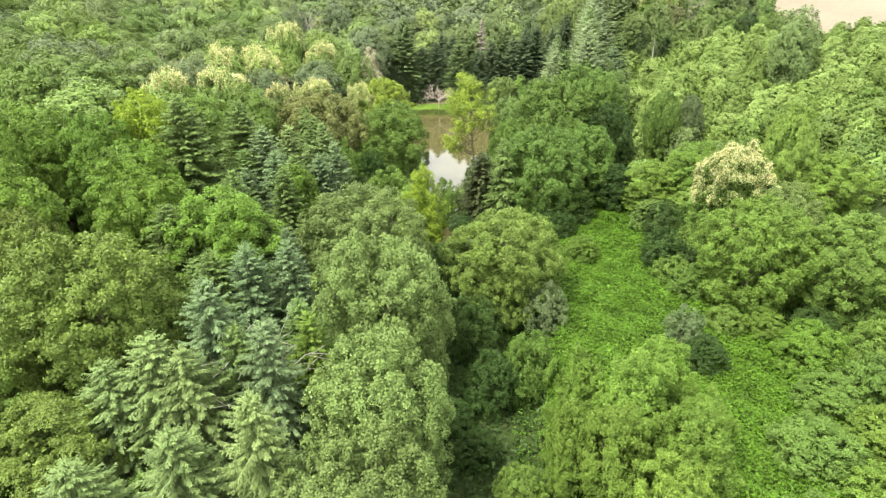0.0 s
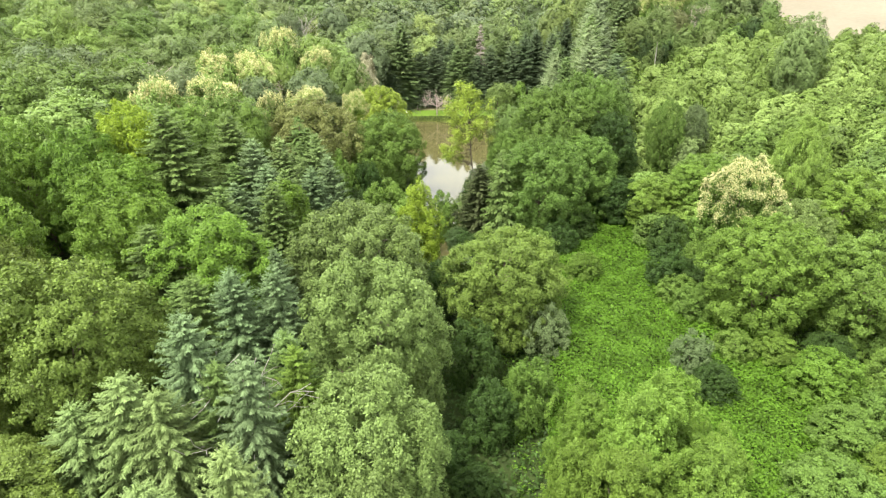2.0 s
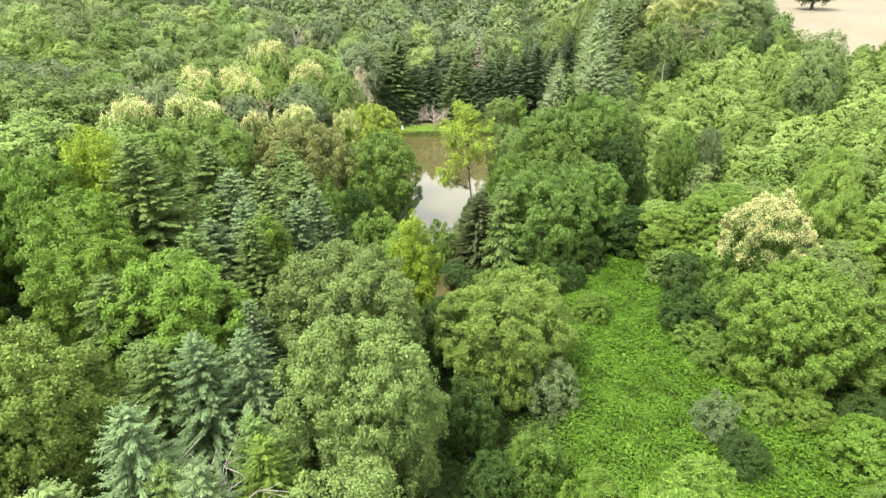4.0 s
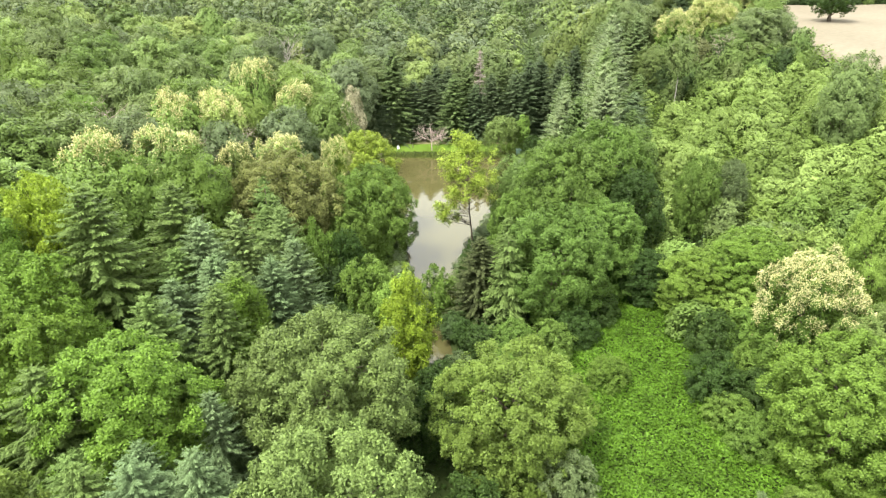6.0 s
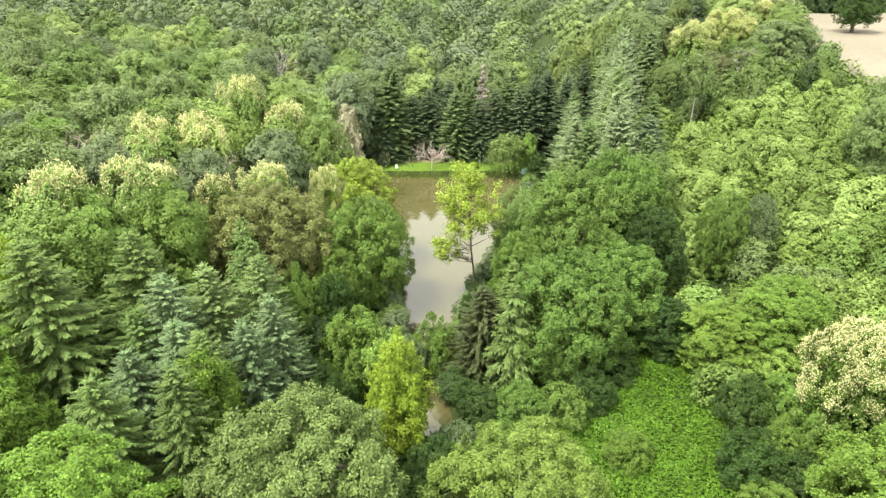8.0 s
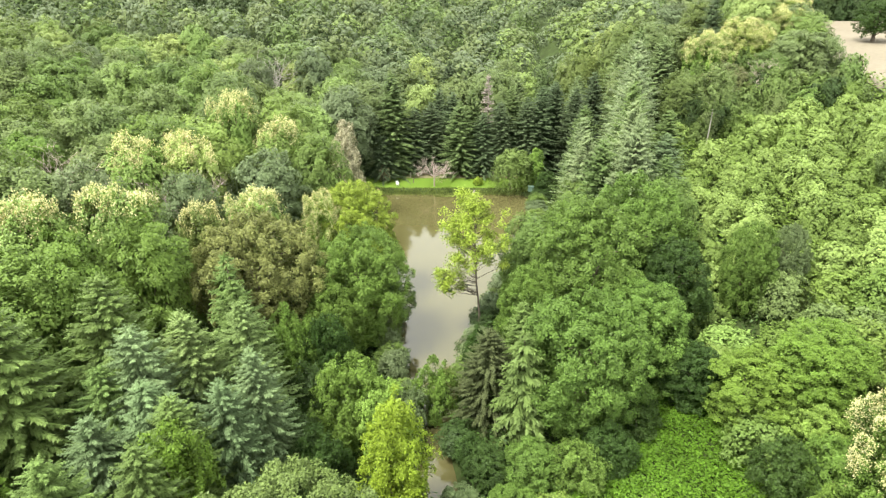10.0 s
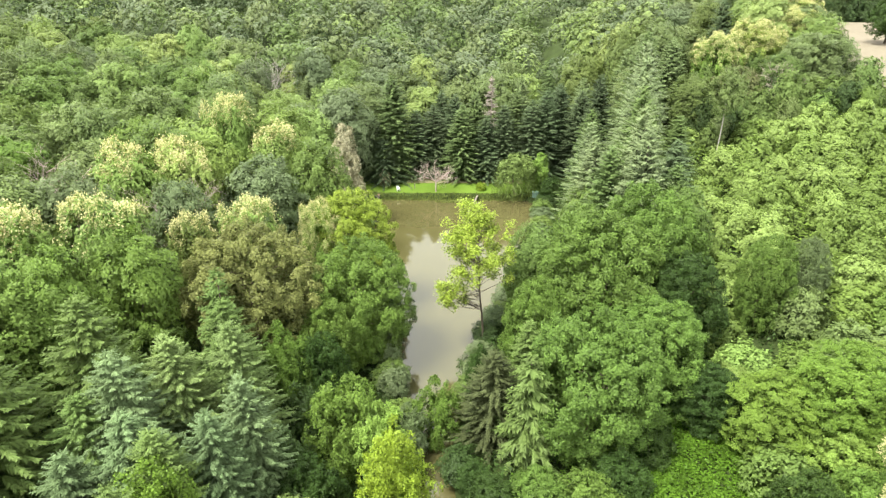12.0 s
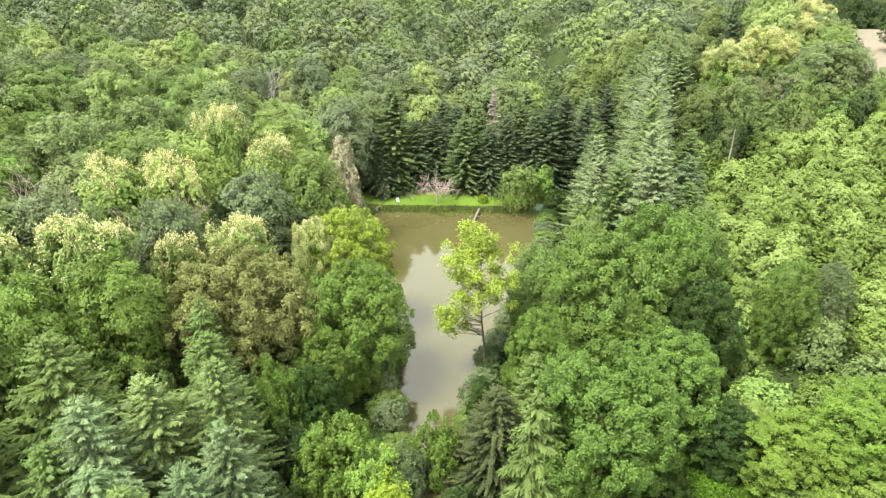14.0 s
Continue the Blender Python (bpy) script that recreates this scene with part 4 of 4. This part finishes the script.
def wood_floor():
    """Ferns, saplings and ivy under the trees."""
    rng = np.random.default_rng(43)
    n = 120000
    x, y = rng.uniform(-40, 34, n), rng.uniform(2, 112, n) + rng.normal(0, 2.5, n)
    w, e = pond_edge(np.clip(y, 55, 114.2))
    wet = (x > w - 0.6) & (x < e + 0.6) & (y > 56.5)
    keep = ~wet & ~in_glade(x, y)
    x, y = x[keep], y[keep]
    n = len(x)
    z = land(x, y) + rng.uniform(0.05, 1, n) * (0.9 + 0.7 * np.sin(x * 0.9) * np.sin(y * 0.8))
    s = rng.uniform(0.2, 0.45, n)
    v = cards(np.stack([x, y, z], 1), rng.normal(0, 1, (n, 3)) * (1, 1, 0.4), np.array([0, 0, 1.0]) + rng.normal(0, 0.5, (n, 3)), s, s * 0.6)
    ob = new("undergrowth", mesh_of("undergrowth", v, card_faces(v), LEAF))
    # the dark leaf colour also holds the shadow of the gaps between crowns
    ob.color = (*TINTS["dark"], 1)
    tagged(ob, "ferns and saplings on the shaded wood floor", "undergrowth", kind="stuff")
    n = 60000
    x, y = rng.uniform(30, 80, n), rng.uniform(56, 140, n)
    keep = x < np.where(y > 104, field_edge(y) + 1, 99)
    x, y = x[keep], y[keep]
    n = len(x)
    z = land(x, y) + rng.uniform(0.2, 1, n) * (1.3 + 0.6 * np.sin(x * 0.9) * np.sin(y * 0.8))
    s = rng.uniform(0.3, 0.6, n)
    v = cards(np.stack([x, y, z], 1), rng.normal(0, 1, (n, 3)) * (1, 1, 0.4), np.array([0, 0, 1.0]) + rng.normal(0, 0.4, (n, 3)), s, s * 0.7)
    ob = new("saplings", mesh_of("saplings", v, card_faces(v), FAR_LEAF))
    ob.color = (*TINTS["mid"], 1)
    tagged(ob, "green saplings filling the gaps between the coppice bushes", "undergrowth", kind="stuff")


wood_floor()


# ---- bare trees ----
def bare_tree(name, x, y, height, seed, wood, label, spread=0.5, forks=3, lean=(0, 0), reach=0.25, thick=0.0055):
    rng = np.random.default_rng(seed)
    way = unit(np.array([lean[0], lean[1], 1.0]))
    trunk_top = way * height * 0.34
    z = float(land(x, y))
    root = new(name)
    root.location = (x, y, z - 0.05)
    tagged(root, label, "tree")
    v, f = tubes([(np.array([0, 0, -0.3]), trunk_top * 0.5, height * 0.024, height * 0.02), (trunk_top * 0.5, trunk_top, height * 0.02, height * 0.016)])
    t = new("trunk", mesh_of("bare_trunk", v, f, wood, True))
    t.parent = root
    for i in range(7):
        boughs = []
        a = i * 0.9 + rng.uniform(-0.3, 0.3)
        branching(rng, trunk_top * rng.uniform(0.75, 1.0), unit(np.array([np.cos(a) * spread, np.sin(a) * spread, 0.75])), height * reach, height * thick, forks, boughs)
        v, f = tubes(boughs, 4)
        b = new("branch", mesh_of("bare_branch", v, f, wood, True))
        b.parent = root
    return root


bare_tree("bare_tree", -1.3, 115.9, 5.6, 3, DEAD_WOOD, "small leafless pinkish-grey tree on the pond lawn", 0.85, 4, reach=0.25, thick=0.010)
bare_tree("dead_tree", -9.35, 27.6, 13.0, 5, PALE_BARK, "bleached dead tree among the conifers", 0.3, 2, thick=0.007)
bare_tree("dead_tree", -29.5, 131.0, 21.4 - float(land(-29.5, 131)), 6, PALE_BARK, "bleached dead tree standing in the wood", 0.3, 2)
bare_tree("dead_tree", -37.0, 86.0, 15.0, 8, DEAD_WOOD, "leafless grey tree in the western wood", 0.6, 3)
bare_tree("dead_tree", -24.5, 82.6, 14.0, 9, DEAD_WOOD, "leafless grey tree beside blossoming chestnuts", 0.5, 3)
bare_tree("dead_tree", 46.0, 116.0, 9.5, 10, DEAD_WOOD, "leafless grey tree in the eastern wood", 0.4, 3)


# ---- the lawn's small things ----
def part(name, bm, mat, parent, label=""):
    me = bpy.data.meshes.new(name)
    bm.to_mesh(me)
    bm.free()
    me.materials.append(mat)
    ob = new(name, me)
    ob.parent = parent
    return tagged(ob, label)


def block(sx, sy, sz, at=(0, 0, 0), bevel=0.01, turn=0.0):
    bm = bmesh.new()
    bmesh.ops.create_cube(bm, size=1)
    bmesh.ops.scale(bm, vec=(sx, sy, sz), verts=bm.verts)
    if bevel:
        bmesh.ops.bevel(bm, geom=bm.edges[:], offset=bevel, segments=2, affect="EDGES")
    bmesh.ops.rotate(bm, cent=(0, 0, 0), matrix=Matrix.Rotation(turn, 3, "X"), verts=bm.verts)
    bmesh.ops.translate(bm, vec=at, verts=bm.verts)
    return bm


def garden_chair(x, y, turn):
    root = new("garden_chair")
    root.location, root.rotation_euler = (x, y, float(land(x, y)) + 0.03), (0, 0, turn)
    root.scale = (0.85, 0.85, 0.85)
    tagged(root, "white plastic garden chair on the pond lawn", "chair")
    part("seat", block(0.5, 0.5, 0.04, (0, 0, 0.42)), WHITE, root)
    part("backrest", block(0.5, 0.04, 0.5, (0, 0.27, 0.68), 0.01, -0.15), WHITE, root)
    for sx in (-0.21, 0.21):
        for sy in (-0.21, 0.21):
            part("leg", block(0.05, 0.05, 0.42, (sx, sy, 0.21)), WHITE, root)
        part("armrest", block(0.06, 0.5, 0.03, (sx * 1.1, 0, 0.64)), WHITE, root)
    return root


garden_chair(-7.0, 115.9, 0.4)


def post(x, y, height, mat, label):
    root = tagged(new("post"), label, "post")
    root.location = (x, y, float(land(x, y)))
    part("shaft", block(0.11, 0.11, height + 0.3, (0, 0, height / 2 - 0.15), 0.012), mat, root)
    part("cap", block(0.15, 0.15, 0.05, (0, 0, height + 0.02), 0.012), mat, root)
    return root


post(-5.2, 119.4, 1.0, OLD_WOOD, "silvered wooden post on the pond lawn")
post(-9.4, 119.8, 1.0, OLD_WOOD, "silvered wooden post on the pond lawn")
post(-4.6, 117.2, 0.8, OLD_WOOD, "weathered wooden post on the pond lawn")
post(7.9, 118.4, 1.4, OLD_WOOD, "weathered wooden post beneath the conifers")


def box_bin(x, y):
    root = tagged(new("storage_box"), "green painted metal box beneath the pond willow", "box")
    root.location = (x, y, float(land(x, y)))
    part("body", block(0.9, 0.6, 0.8, (0, 0, 0.4), 0.03), GREEN_PAINT, root)
    part("lid", block(0.98, 0.68, 0.07, (0, 0, 0.83), 0.02), GREEN_PAINT, root)


box_bin(13.4, 113.9)


def fallen_log():
    root = tagged(new("fallen_log"), "silvered fallen trunk lying in the pond", "log")
    rng = np.random.default_rng(5)
    p = [np.array(q) for q in ((4.9, 114.6, 0.5), (4.3, 112.0, 0.32), (3.6, 109.4, 0.16), (3.0, 107.4, -0.1))]
    v, f = tubes([(p[0], p[1], 0.15, 0.14), (p[1], p[2], 0.14, 0.11), (p[2], p[3], 0.11, 0.06)], 8)
    t = new("log_trunk", mesh_of("log_trunk", v, f, OLD_WOOD, True))
    t.parent = root
    for seg in ((p[1], p[1] + (0.9, -0.5, 0.5), 0.07, 0.03), (p[2], p[2] + (-0.7, -0.4, 0.4), 0.06, 0.02), (p[2], p[2] + (0.6, -0.9, 0.35), 0.05, 0.02)):
        v, f = tubes([seg], 5)
        b = new("branch_stub", mesh_of("branch_stub", v, f, OLD_WOOD, True))
        b.parent = root


fallen_log()


def landing():
    """A small earthen landing cut into the bank."""
    root = tagged(new("landing_step"), "bare earth landing step at the pond edge", "step")
    root.location = (-10.6, 115.1, 0)
    part("tread", block(1.8, 1.7, 0.5, (0, 0, 0.5), 0.08), EARTH, root)
    part("edge_board", block(1.8, 0.1, 0.55, (0, -0.9, 0.42), 0.02), OLD_WOOD, root)


landing()


def bank_grass():
    """Rough grass and rushes along the shore and in tufts on the lawn."""
    rng = np.random.default_rng(52)
    n = 5200
    x = rng.uniform(-12.5, 13.5, n)
    y = np.where(rng.random(n) < 0.62, 114.5 + rng.normal(0, 0.28, n), rng.uniform(114.8, 121.5, n))
    shore = y < 115.2
    z = np.maximum(land(x, y), 0.0)
    h = np.where(shore, rng.uniform(0.12, 0.42, n), rng.uniform(0.05, 0.14, n))
    v = cards(np.stack([x, y, z], 1), np.array([0, 0, 1.0]) + rng.normal(0, 0.35, (n, 3)), rng.normal(0, 1, (n, 3)) + (0, -1, 0.3), h, np.where(shore, 0.12, 0.05), 0.2)
    tagged(new("bank_grass", mesh_of("bank_grass", v, card_faces(v), TURF)), "rough grass and rushes along the pond bank", "grass", kind="stuff")


bank_grass()


def lily_raft():
    rng = np.random.default_rng(53)
    root = tagged(new("weed_raft"), "low mat of green pond weed at the water's edge", "water plant")
    n = 160
    a, far = rng.uniform(0, 6.28, n), np.sqrt(rng.uniform(0, 1, n))
    p = np.stack([0.4 + np.cos(a) * far * 1.7, 113.6 + np.sin(a) * far * 0.45, 0.03 + 0.1 * rng.random(n)], 1)
    v = cards(p, rng.normal(0, 1, (n, 3)) * (1, 1, 0.2), np.array([0, 0, 1.0]) + rng.normal(0, 0.2, (n, 3)), 0.3, 0.2)
    m = new("leaves", mesh_of("weed_leaves", v, card_faces(v), TURF))
    m.parent = root


lily_raft()
